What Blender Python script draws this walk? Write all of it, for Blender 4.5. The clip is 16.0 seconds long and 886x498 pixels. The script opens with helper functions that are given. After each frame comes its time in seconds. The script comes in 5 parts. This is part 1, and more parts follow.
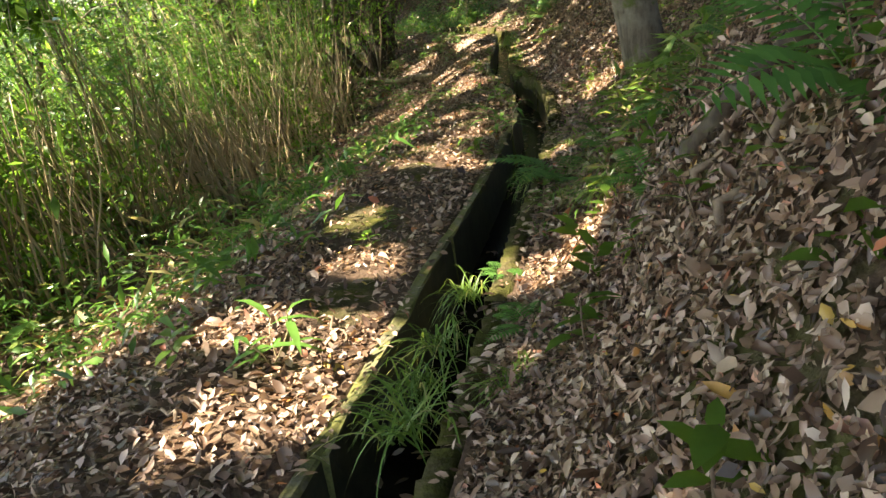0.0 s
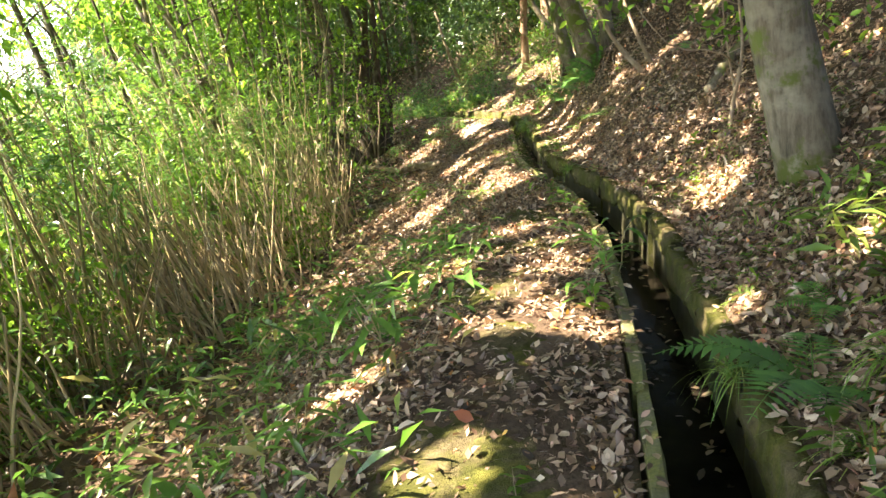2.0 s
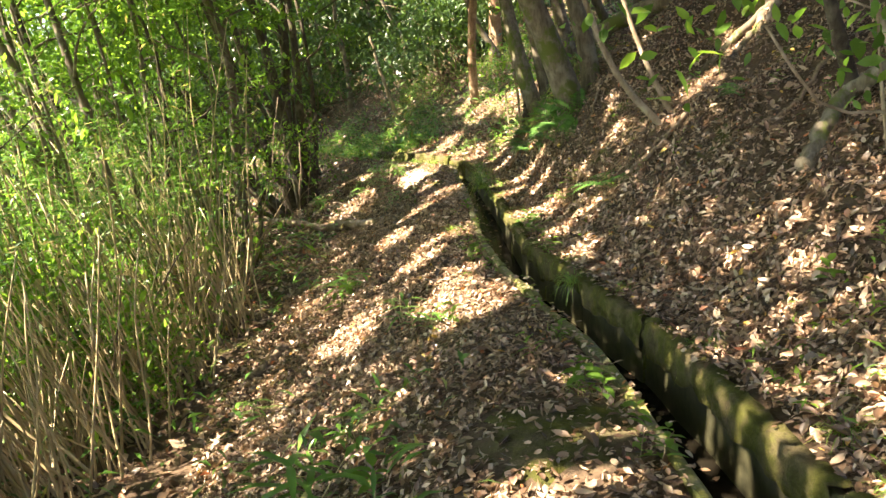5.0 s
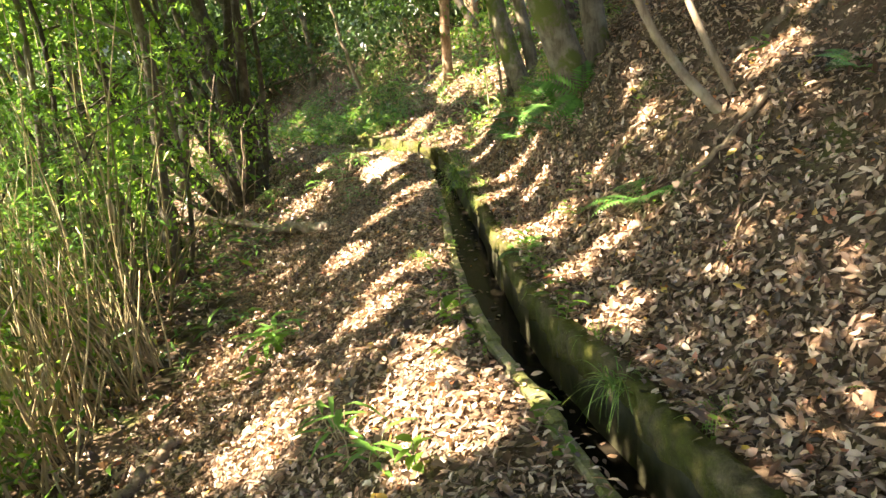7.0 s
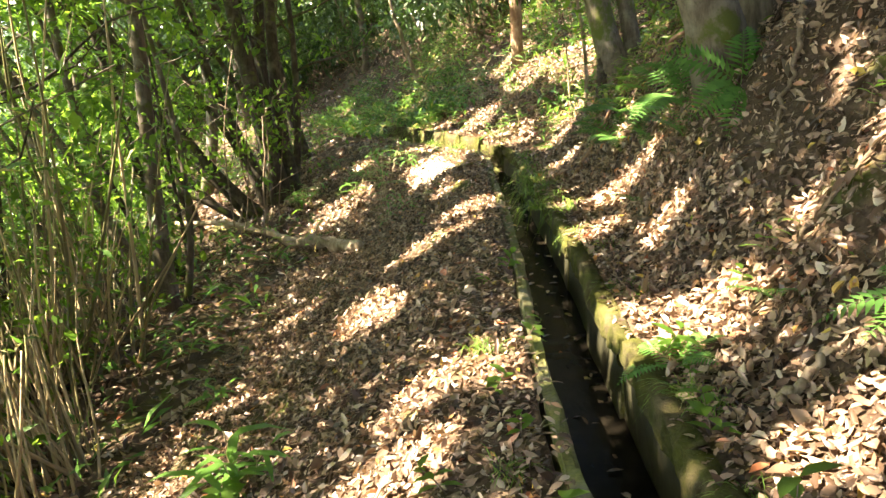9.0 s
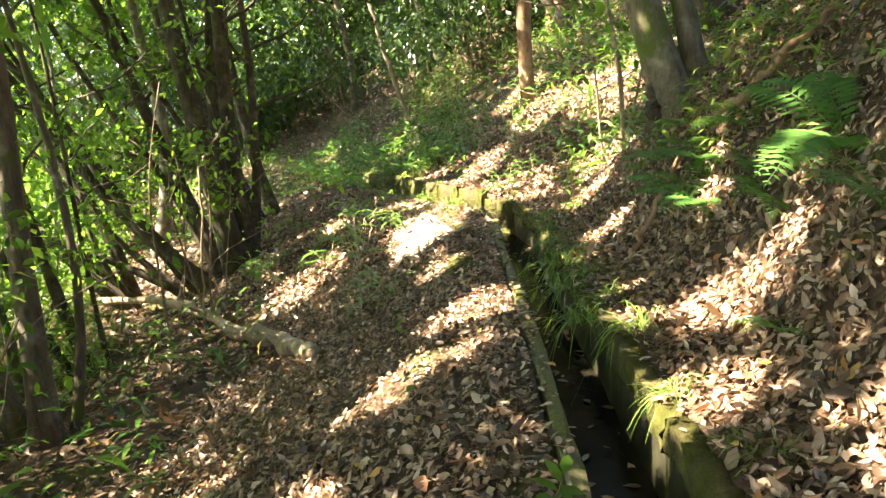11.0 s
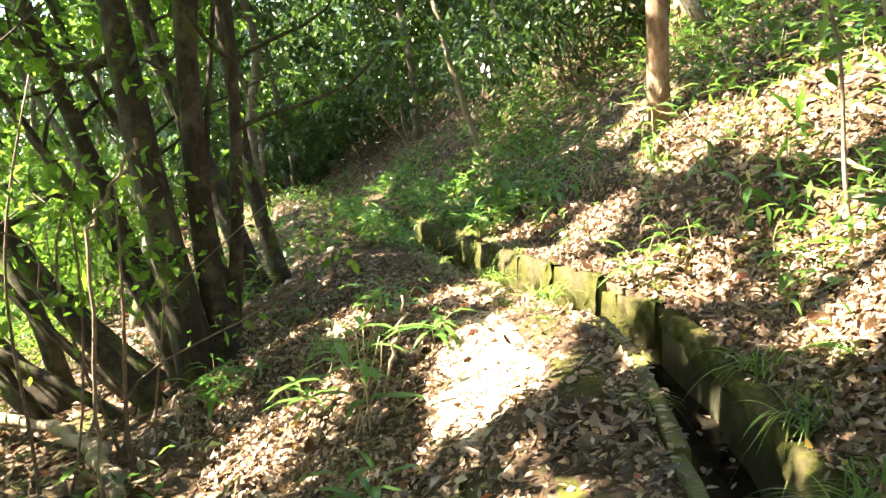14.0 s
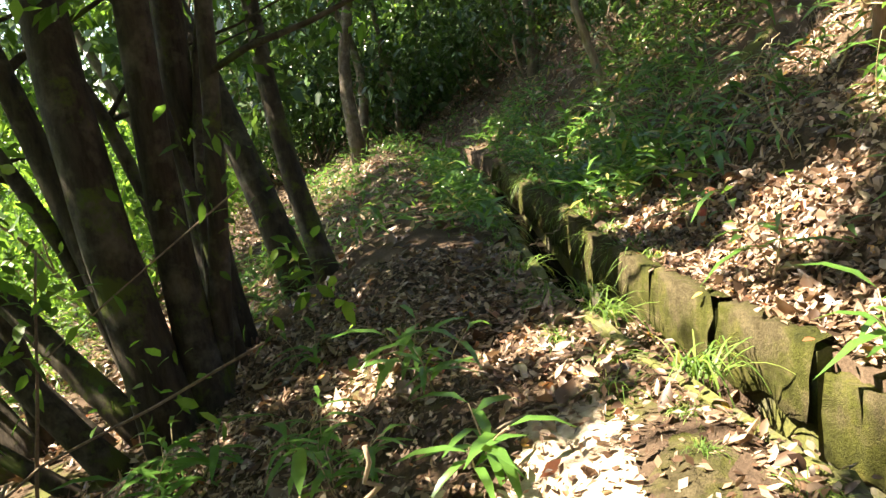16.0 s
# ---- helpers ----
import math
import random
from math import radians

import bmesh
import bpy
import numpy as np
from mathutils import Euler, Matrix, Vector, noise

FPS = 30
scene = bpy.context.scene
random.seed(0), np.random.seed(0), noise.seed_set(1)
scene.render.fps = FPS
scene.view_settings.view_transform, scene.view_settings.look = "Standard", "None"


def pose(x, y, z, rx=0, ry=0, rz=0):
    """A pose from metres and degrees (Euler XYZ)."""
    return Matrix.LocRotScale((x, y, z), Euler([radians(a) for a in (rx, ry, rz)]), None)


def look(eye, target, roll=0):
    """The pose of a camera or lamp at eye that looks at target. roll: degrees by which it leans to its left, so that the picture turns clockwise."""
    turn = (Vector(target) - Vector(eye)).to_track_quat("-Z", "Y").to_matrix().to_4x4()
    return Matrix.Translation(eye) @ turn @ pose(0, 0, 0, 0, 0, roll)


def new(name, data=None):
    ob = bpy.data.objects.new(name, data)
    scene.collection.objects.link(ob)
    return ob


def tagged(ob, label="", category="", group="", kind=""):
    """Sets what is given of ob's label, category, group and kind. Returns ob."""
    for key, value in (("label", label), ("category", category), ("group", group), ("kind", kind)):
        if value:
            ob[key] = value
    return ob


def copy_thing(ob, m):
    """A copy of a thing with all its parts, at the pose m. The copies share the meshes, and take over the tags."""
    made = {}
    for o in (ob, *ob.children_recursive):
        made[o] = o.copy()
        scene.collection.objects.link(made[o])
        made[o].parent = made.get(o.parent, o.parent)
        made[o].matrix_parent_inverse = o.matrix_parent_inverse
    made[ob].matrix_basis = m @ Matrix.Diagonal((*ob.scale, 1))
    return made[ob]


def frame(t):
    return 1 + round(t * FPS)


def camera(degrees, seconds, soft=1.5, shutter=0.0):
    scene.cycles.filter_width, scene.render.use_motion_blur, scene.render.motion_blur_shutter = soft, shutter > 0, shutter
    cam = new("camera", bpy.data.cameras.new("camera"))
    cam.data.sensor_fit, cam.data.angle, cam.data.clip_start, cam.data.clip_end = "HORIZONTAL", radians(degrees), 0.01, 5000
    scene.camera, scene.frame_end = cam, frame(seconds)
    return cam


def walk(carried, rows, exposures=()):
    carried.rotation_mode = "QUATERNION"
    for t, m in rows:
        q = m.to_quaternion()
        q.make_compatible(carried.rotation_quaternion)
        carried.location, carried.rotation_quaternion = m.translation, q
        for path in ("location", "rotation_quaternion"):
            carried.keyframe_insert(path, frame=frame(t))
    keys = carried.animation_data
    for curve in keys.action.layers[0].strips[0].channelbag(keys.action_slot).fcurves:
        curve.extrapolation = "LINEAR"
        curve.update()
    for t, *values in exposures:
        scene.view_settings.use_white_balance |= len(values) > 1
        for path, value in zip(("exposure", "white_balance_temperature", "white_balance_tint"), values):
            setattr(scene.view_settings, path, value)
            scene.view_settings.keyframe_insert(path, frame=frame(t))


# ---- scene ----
cam = camera(58.5, 16.0)
METRES, EYE, TILT, LEAN, TURN = 20.0, 1.2, -18.0, 6.0, 0.0
ROWS = [
    (0.0, 0.0, 0.0, 0.0, -0.0, 0.0, 0.0),
    (0.5, -0.0082, 0.029, 0.0084, 1.56, 0.02, -0.85),
    (1.0, -0.0191, 0.0578, 0.0142, 2.2, 1.19, -0.68),
    (1.5, -0.0271, 0.0774, 0.0189, 2.1, 2.04, 0.04),
    (2.0, -0.0284, 0.1065, 0.0307, -1.31, 5.76, 0.45),
    (2.5, -0.0334, 0.1346, 0.0401, -6.05, 9.62, 1.47),
    (3.0, -0.0333, 0.1637, 0.0483, -5.54, 9.65, 1.46),
    (3.5, -0.0317, 0.1881, 0.0598, -4.88, 10.01, 1.23),
    (4.0, -0.0288, 0.2122, 0.0724, -4.94, 9.49, 1.23),
    (6.5, -0.0097, 0.3479, 0.1238, -7.34, 5.62, 1.76),
    (7.0, -0.0047, 0.3763, 0.1323, -7.35, 5.72, 2.2),
    (7.5, 0.0009, 0.4052, 0.1437, -6.29, 5.97, 2.01),
    (8.0, 0.0037, 0.4346, 0.1522, -5.19, 6.18, 1.66),
    (8.5, 0.0093, 0.468, 0.1601, -4.4, 5.29, 0.86),
    (9.0, 0.0075, 0.5034, 0.1682, -3.54, 5.0, -0.1),
    (9.5, 0.0101, 0.5373, 0.1777, -3.46, 5.36, 0.39),
    (12.0, 0.0232, 0.6914, 0.2231, -3.23, 9.96, 0.52),
    (12.5, 0.0239, 0.7228, 0.2329, -2.87, 10.61, -1.51),
    (13.0, 0.026, 0.7544, 0.2426, -2.73, 10.61, -0.75),
    (13.5, 0.0287, 0.7859, 0.2544, -0.78, 10.1, -0.98),
    (14.0, 0.0265, 0.819, 0.2633, 1.47, 10.02, -2.06),
    (14.5, 0.0306, 0.8512, 0.2729, 4.74, 8.13, -2.16),
    (15.0, 0.0322, 0.8817, 0.2821, 6.81, 5.56, -2.64),
    (15.5, 0.0328, 0.9128, 0.2925, 9.78, 5.14, -2.4),
    (16.0, 0.0353, 0.9407, 0.3023, 11.16, 5.2, -2.58),
]
walk(cam, [(t, pose(0, 0, EYE, TILT, LEAN, TURN) @ pose(METRES * x, METRES * y, METRES * z, 90 + pitch, roll, yaw)) for t, x, y, z, yaw, pitch, roll in ROWS],
     [(0.0, 2.65, 7200, 12), (1.0, 3.4, 7300, 12), (2.0, 3.5, 7300, 12), (4.0, 3.3, 7500, 13), (8.0, 3.6, 7500, 13), (9.5, 3.55, 7400, 13), (12.0, 3.65, 7200, 10), (14.8, 3.65, 7000, 10), (16.0, 2.75, 7000, 11)])

SUN_TO = Vector((-0.60, -0.04, 0.80)).normalized()

world = bpy.data.worlds.new("daylight")
scene.world = world
world.use_nodes = True
wn = world.node_tree
wn.nodes.clear()
sky = wn.nodes.new("ShaderNodeTexSky")
sky.sky_type, sky.sun_disc = "NISHITA", False
sky.sun_elevation = math.asin(SUN_TO.z)
sky.sun_rotation = math.atan2(SUN_TO.x, SUN_TO.y)
bg = wn.nodes.new("ShaderNodeBackground")
bg.inputs[1].default_value = 0.11
wo = wn.nodes.new("ShaderNodeOutputWorld")
wn.links.new(sky.outputs[0], bg.inputs[0])
wn.links.new(bg.outputs[0], wo.inputs[0])
sun_data = bpy.data.lights.new("sun", "SUN")
sun_data.energy, sun_data.angle, sun_data.color = 5.0, radians(0.5), (1.0, 0.93, 0.77)
sun = new("sun", sun_data)
sun.matrix_world = look(SUN_TO * 60, (0, 0, 0))


# ---- materials ----
class Nodes:
    """A small builder for node materials."""

    def __init__(self, name):
        self.mat = bpy.data.materials.new(name)
        self.mat.use_nodes = True
        self.t = self.mat.node_tree
        self.t.nodes.clear()
        self.out = self.t.nodes.new("ShaderNodeOutputMaterial")

    def node(self, kind, **values):
        n = self.t.nodes.new(kind)
        for key, value in values.items():
            n.inputs[key.replace("_", " ")].default_value = value
        return n

    def link(self, a, b):
        self.t.links.new(a, b)

    def coords(self, scale=(1, 1, 1)):
        c = self.t.nodes.new("ShaderNodeTexCoord")
        m = self.t.nodes.new("ShaderNodeMapping")
        m.inputs["Scale"].default_value = scale
        self.link(c.outputs["Object"], m.inputs["Vector"])
        return m.outputs[0]

    def noise(self, scale, detail=4.0, rough=0.6, vec=None):
        n = self.node("ShaderNodeTexNoise", Scale=scale, Detail=detail, Roughness=rough)
        if vec is not None:
            self.link(vec, n.inputs["Vector"])
        return n.outputs["Fac"]

    def ramp(self, fac, stops):
        r = self.t.nodes.new("ShaderNodeValToRGB")
        e = r.color_ramp.elements
        while len(e) < len(stops):
            e.new(0.5)
        for el, (p, c) in zip(e, stops):
            el.position, el.color = p, (*c, 1)
        self.link(fac, r.inputs[0])
        return r.outputs[0]

    def mix(self, fac, a, b, how="MIX"):
        m = self.t.nodes.new("ShaderNodeMix")
        m.data_type, m.blend_type = "RGBA", how
        if isinstance(fac, float):
            m.inputs[0].default_value = fac
        else:
            self.link(fac, m.inputs[0])
        for sock, v in ((m.inputs[6], a), (m.inputs[7], b)):
            if isinstance(v, tuple):
                sock.default_value = (*v, 1)
            else:
                self.link(v, sock)
        return m.outputs[2]

    def bump(self, height, strength=0.5, distance=0.01):
        b = self.node("ShaderNodeBump", Strength=strength, Distance=distance)
        self.link(height, b.inputs["Height"])
        return b.outputs[0]

    def shade(self, color, rough=0.7, normal=None, translucent=0.0, spec=0.4):
        p = self.t.nodes.new("ShaderNodeBsdfPrincipled")
        p.inputs["Roughness"].default_value = rough
        p.inputs["Specular IOR Level"].default_value = spec
        if isinstance(color, tuple):
            p.inputs["Base Color"].default_value = (*color, 1)
        else:
            self.link(color, p.inputs["Base Color"])
        if normal is not None:
            self.link(normal, p.inputs["Normal"])
        if translucent:
            tr = self.t.nodes.new("ShaderNodeBsdfTranslucent")
            if isinstance(color, tuple):
                tr.inputs[0].default_value = (*color, 1)
            else:
                bright = self.mix(1.0, color, (1.5, 1.4, 0.95), "MULTIPLY")
                self.link(bright, tr.inputs[0])
            mx = self.t.nodes.new("ShaderNodeMixShader")
            mx.inputs[0].default_value = translucent
            self.link(p.outputs[0], mx.inputs[1])
            self.link(tr.outputs[0], mx.inputs[2])
            self.link(mx.outputs[0], self.out.inputs[0])
        else:
            self.link(p.outputs[0], self.out.inputs[0])
        return self.mat

    def island(self):
        return self.t.nodes.new("ShaderNodeNewGeometry").outputs["Random Per Island"]

    def chance(self):
        return self.t.nodes.new("ShaderNodeObjectInfo").outputs["Random"]


def leaf_material(name, stops, rough=0.45, translucent=0.4, spec=0.45):
    n = Nodes(name)
    c = n.ramp(n.island(), stops)
    v = n.coords()
    c = n.mix(0.6, c, n.ramp(n.noise(11.0, 5.0, 0.7, v), [(0.3, (0.62, 0.62, 0.55)), (0.7, (1.15, 1.12, 1.0))]), "MULTIPLY")
    return n.shade(c, rough, None, translucent, spec)


def bark_material(name, dark, light, lichen, moss=0.0):
    n = Nodes(name)
    v = n.coords((1, 1, 0.22))
    grain = n.noise(22.0, 6.0, 0.7, v)
    c = n.ramp(grain, [(0.3, dark), (0.62, light)])
    blot = n.ramp(n.noise(5.0, 4.0, 0.65, n.coords()), [(0.5, (0, 0, 0)), (0.7, (0.85, 0.85, 0.85))])
    c = n.mix(blot, c, lichen)
    if moss:
        m = n.ramp(n.noise(3.0, 5.0, 0.7, n.coords()), [(0.62 - moss * 0.3, (0, 0, 0)), (0.7 - moss * 0.3, (1, 1, 1))])
        c = n.mix(m, c, (0.09, 0.11, 0.025))
    c = n.mix(0.35, c, n.ramp(n.chance(), [(0.0, (0.6, 0.55, 0.5)), (1.0, (1.2, 1.15, 1.05))]), "MULTIPLY")
    return n.shade(c, 0.85, n.bump(grain, 0.7, 0.012), 0, 0.25)


def soil_material():
    n = Nodes("forest soil")
    v = n.coords()
    c = n.ramp(n.noise(1.7, 6.0, 0.7, v), [(0.3, (0.05, 0.033, 0.024)), (0.55, (0.105, 0.072, 0.05)), (0.78, (0.21, 0.155, 0.11))])
    crumbs = n.noise(60.0, 5.0, 0.7, v)
    c = n.mix(0.7, c, n.ramp(crumbs, [(0.3, (0.35, 0.33, 0.3)), (0.7, (1.35, 1.3, 1.25))]), "MULTIPLY")
    moss = n.ramp(n.noise(0.9, 6.0, 0.65, v), [(0.57, (0, 0, 0)), (0.66, (0.8, 0.8, 0.8))])
    c = n.mix(moss, c, (0.085, 0.1, 0.022))
    return n.shade(c, 0.95, n.bump(crumbs, 0.8, 0.02), 0, 0.15)


def concrete_material():
    n = Nodes("weathered concrete")
    v = n.coords()
    grain = n.noise(70.0, 4.0, 0.7, v)
    c = n.ramp(n.noise(4.0, 5.0, 0.7, v), [(0.3, (0.07, 0.062, 0.045)), (0.6, (0.16, 0.143, 0.108)), (0.78, (0.27, 0.245, 0.19))])
    c = n.mix(0.6, c, n.ramp(grain, [(0.35, (0.55, 0.52, 0.48)), (0.65, (1.15, 1.15, 1.1))]), "MULTIPLY")
    green = n.ramp(n.noise(2.6, 6.0, 0.7, v), [(0.38, (0, 0, 0)), (0.52, (0.9, 0.9, 0.9))])
    c = n.mix(green, c, n.ramp(grain, [(0.3, (0.05, 0.055, 0.012)), (0.7, (0.16, 0.16, 0.035))]))
    return n.shade(c, 0.85, n.bump(grain, 0.6, 0.006), 0, 0.3)


def moss_material():
    n = Nodes("moss")
    v = n.coords()
    f = n.noise(120.0, 4.0, 0.7, v)
    c = n.ramp(n.noise(7.0, 5.0, 0.7, v), [(0.3, (0.032, 0.033, 0.011)), (0.55, (0.082, 0.083, 0.02)), (0.8, (0.2, 0.175, 0.05))])
    dirt = n.ramp(n.noise(3.3, 6.0, 0.72, v), [(0.44, (0, 0, 0)), (0.58, (0.9, 0.9, 0.9))])
    c = n.mix(dirt, c, n.ramp(n.noise(15.0, 4.0, 0.6, v), [(0.3, (0.045, 0.034, 0.02)), (0.7, (0.14, 0.11, 0.07))]))
    c = n.mix(0.6, c, n.ramp(f, [(0.3, (0.4, 0.4, 0.35)), (0.7, (1.3, 1.3, 1.2))]), "MULTIPLY")
    return n.shade(c, 0.95, n.bump(f, 1.0, 0.012), 0, 0.1)


def plain_material(name, a, b, scale, rough=0.7, bump=0.4, stretch=(1, 1, 1)):
    n = Nodes(name)
    f = n.noise(scale, 5.0, 0.65, n.coords(stretch))
    c = n.ramp(f, [(0.3, a), (0.7, b)])
    return n.shade(c, rough, n.bump(f, bump, 0.006), 0, 0.3)


def water_material():
    n = Nodes("ditch water")
    f = n.noise(26.0, 3.0, 0.5, n.coords((1, 0.35, 1)))
    c = n.ramp(n.noise(3.0, 4.0, 0.6, n.coords()), [(0.35, (0.005, 0.0045, 0.0035)), (0.7, (0.02, 0.016, 0.011))])
    return n.shade(c, 0.2, n.bump(f, 0.25, 0.01), 0, 0.02)


M_SOIL = soil_material()
M_CONCRETE = concrete_material()
M_MOSS = moss_material()
M_WATER = water_material()
# algae stain plus the narrow channel's shade, both put into the colour
M_SHADED_WET = plain_material("wet algae-stained concrete with shade in its colour", (0.012, 0.012, 0.007), (0.06, 0.056, 0.03), 9.0, 0.6, 0.5)
M_LITTER = leaf_material("fallen leaves", [(0.0, (0.04, 0.023, 0.015)), (0.25, (0.115, 0.066, 0.044)), (0.5, (0.225, 0.138, 0.096)), (0.75, (0.35, 0.238, 0.175)), (0.96, (0.5, 0.385, 0.31)), (0.985, (0.4, 0.12, 0.06)), (1.0, (0.48, 0.34, 0.07))], 0.42, 0.12, 0.45)
M_BAMBOO_LEAF = leaf_material("bamboo grass leaves", [(0.0, (0.05, 0.12, 0.03)), (0.5, (0.095, 0.215, 0.045)), (0.9, (0.16, 0.31, 0.06)), (0.95, (0.34, 0.32, 0.12)), (1.0, (0.46, 0.4, 0.22))], 0.32, 0.45, 0.5)
M_BROAD_LEAF = leaf_material("broad leaves", [(0.0, (0.055, 0.125, 0.025)), (0.5, (0.105, 0.215, 0.04)), (1.0, (0.2, 0.34, 0.055))], 0.38, 0.68)
M_DARK_LEAF = leaf_material("evergreen leaves", [(0.0, (0.022, 0.05, 0.014)), (0.6, (0.045, 0.095, 0.025)), (1.0, (0.09, 0.16, 0.04))], 0.36, 0.3)
M_FERN = leaf_material("fern leaflets", [(0.0, (0.06, 0.16, 0.035)), (1.0, (0.12, 0.27, 0.06))], 0.5, 0.4)
M_GRASS = leaf_material("grass blades", [(0.0, (0.08, 0.15, 0.03)), (0.6, (0.15, 0.26, 0.05)), (0.9, (0.27, 0.34, 0.09)), (1.0, (0.42, 0.36, 0.18))], 0.5, 0.4)
M_CULM = leaf_material("dry bamboo culms", [(0.0, (0.16, 0.115, 0.065)), (0.45, (0.34, 0.255, 0.15)), (0.85, (0.56, 0.455, 0.29)), (1.0, (0.2, 0.18, 0.08))], 0.5, 0.0)
M_CULM_GREEN = leaf_material("green bamboo culms", [(0.0, (0.05, 0.06, 0.025)), (0.5, (0.13, 0.12, 0.05)), (1.0, (0.25, 0.21, 0.1))], 0.5, 0.0)
M_BARK = bark_material("smooth grey bark", (0.05, 0.04, 0.03), (0.15, 0.12, 0.09), (0.29, 0.26, 0.21), 0.25)
M_BARK_DARK = bark_material("dark bark", (0.022, 0.017, 0.013), (0.07, 0.054, 0.04), (0.15, 0.13, 0.1), 0.2)
M_BARK_MOSSY = bark_material("mossy bark", (0.06, 0.048, 0.035), (0.18, 0.15, 0.11), (0.26, 0.23, 0.18), 0.32)
M_BARK_RED = bark_material("reddish conifer bark", (0.13, 0.07, 0.045), (0.33, 0.2, 0.13), (0.42, 0.31, 0.22))
M_DEADWOOD = bark_material("bleached dead wood", (0.12, 0.085, 0.06), (0.3, 0.23, 0.165), (0.42, 0.36, 0.28))
M_RED = plain_material("faded red plastic", (0.3, 0.07, 0.05), (0.42, 0.14, 0.11), 14.0, 0.45, 0.1)
M_STONE = plain_material("pale stone", (0.2, 0.18, 0.15), (0.42, 0.39, 0.34), 12.0, 0.85, 0.6)
# bare earth, its colour lightened to carry the bright sun patch
M_SUNLIT_EARTH = plain_material("trodden earth with a sun patch", (0.3, 0.23, 0.165), (0.52, 0.43, 0.33), 40.0, 0.95, 0.8)
M_TWIG = plain_material("twigs", (0.08, 0.055, 0.038), (0.25, 0.18, 0.12), 30.0)


# ---- mesh helpers ----
def mesh_object(name, verts, faces, material, parent=None, label="", smooth=False):
    me = bpy.data.meshes.new(name)
    verts, n = np.asarray(verts, np.float32), len(verts)
    me.vertices.add(n)
    me.vertices.foreach_set("co", verts.ravel())
    if isinstance(faces, np.ndarray):
        k = faces.shape[1]
        flat, starts = faces.ravel(), np.arange(0, faces.size, k)
    else:
        flat = np.fromiter((i for f in faces for i in f), np.int32)
        starts = np.concatenate([[0], np.cumsum([len(f) for f in faces])[:-1]])
    me.loops.add(len(flat))
    me.loops.foreach_set("vertex_index", flat.astype(np.int32))
    me.polygons.add(len(starts))
    me.polygons.foreach_set("loop_start", starts.astype(np.int32))
    if smooth:
        me.polygons.foreach_set("use_smooth", np.ones(len(starts), bool))
    me.update(calc_edges=True)
    me.materials.append(material)
    ob = new(name, me)
    if parent is not None:
        ob.parent = parent
    if label:
        ob["label"] = label
    return ob


def part(name, bm, material, parent, label=""):
    me = bpy.data.meshes.new(name)
    bm.to_mesh(me)
    bm.free()
    me.materials.append(material)
    ob = new(name, me)
    ob.parent = parent
    if label:
        ob["label"] = label
    return ob


def join(pieces):
    """One list of vertices and triangles out of several."""
    verts, faces, at = [], [], 0
    for v, f in pieces:
        verts.append(v)
        faces.append(f + at)
        at += len(v)
    return np.concatenate(verts), np.concatenate(faces)


def unit(a):
    return a / np.maximum(np.linalg.norm(a, axis=-1, keepdims=True), 1e-9)


def leaves(base, along, up, length, width, fold=0.25, curl=0.15, belly=0.5):
    """Folded, curled leaves: five vertices and four triangles each. All arguments are arrays with one row a leaf."""
    along = unit(along)
    side = unit(np.cross(along, up))
    nrm = np.cross(side, along)
    L, W = np.asarray(length)[:, None], np.asarray(width)[:, None]
    F, C = np.broadcast_to(np.asarray(fold), (len(base),))[:, None], np.broadcast_to(np.asarray(curl), (len(base),))[:, None]
    mid = base + along * L * belly
    tip = base + along * L - nrm * C * L
    left = mid + side * W * 0.5 + nrm * F * W
    right = mid - side * W * 0.5 + nrm * F * W
    v = np.stack([base, mid, tip, left, right], 1).reshape(-1, 3)
    i = np.arange(len(base))[:, None] * 5
    f = np.concatenate([i + [0, 4, 1], i + [0, 1, 3], i + [1, 4, 2], i + [1, 2, 3]], 1).reshape(-1, 3)
    return v, f


def flat_leaves(base, along, up, length, width):
    """Plain pointed leaves for high and far foliage: two triangles each."""
    along = unit(along)
    side = unit(np.cross(along, up))
    L, W = np.asarray(length)[:, None], np.asarray(width)[:, None]
    mid = base + along * L * 0.45
    v = np.stack([base, mid + side * W * 0.5, base + along * L - np.array([0, 0, 0.1]) * L, mid - side * W * 0.5], 1).reshape(-1, 3)
    i = np.arange(len(base))[:, None] * 4
    return v, np.concatenate([i + [0, 2, 1], i + [0, 3, 2]], 1).reshape(-1, 3)


def fine_leaves(base, along, up, length, width, fold=0.25, curl=0.15, arch=0.0):
    """Leaves with a rounder outline: eight vertices and eight triangles each."""
    along = unit(along)
    side = unit(np.cross(along, up))
    nrm = np.cross(side, along)
    n = len(base)
    L, W = np.asarray(length)[:, None], np.asarray(width)[:, None]
    F, C = np.broadcast_to(np.asarray(fold), (n,))[:, None], np.broadcast_to(np.asarray(curl), (n,))[:, None]
    A = np.broadcast_to(np.asarray(arch), (n,))[:, None]

    def rib(s):
        return base + along * L * s - nrm * C * L * s * s + nrm * A * L * s * (1 - s) * 4

    rows = [base]
    for s, w in ((0.3, 0.46), (0.66, 0.42)):
        m = rib(s)
        rows += [m, m + side * W * w + nrm * F * W, m - side * W * w + nrm * F * W]
    rows.append(rib(1.0))
    v = np.stack(rows, 1).reshape(-1, 3)
    i = np.arange(n)[:, None] * 8
    tri = ([0, 3, 1], [0, 1, 2], [1, 3, 6], [1, 6, 4], [1, 4, 5], [1, 5, 2], [4, 6, 7], [4, 7, 5])
    return v, np.concatenate([i + t for t in tri], 1).reshape(-1, 3)


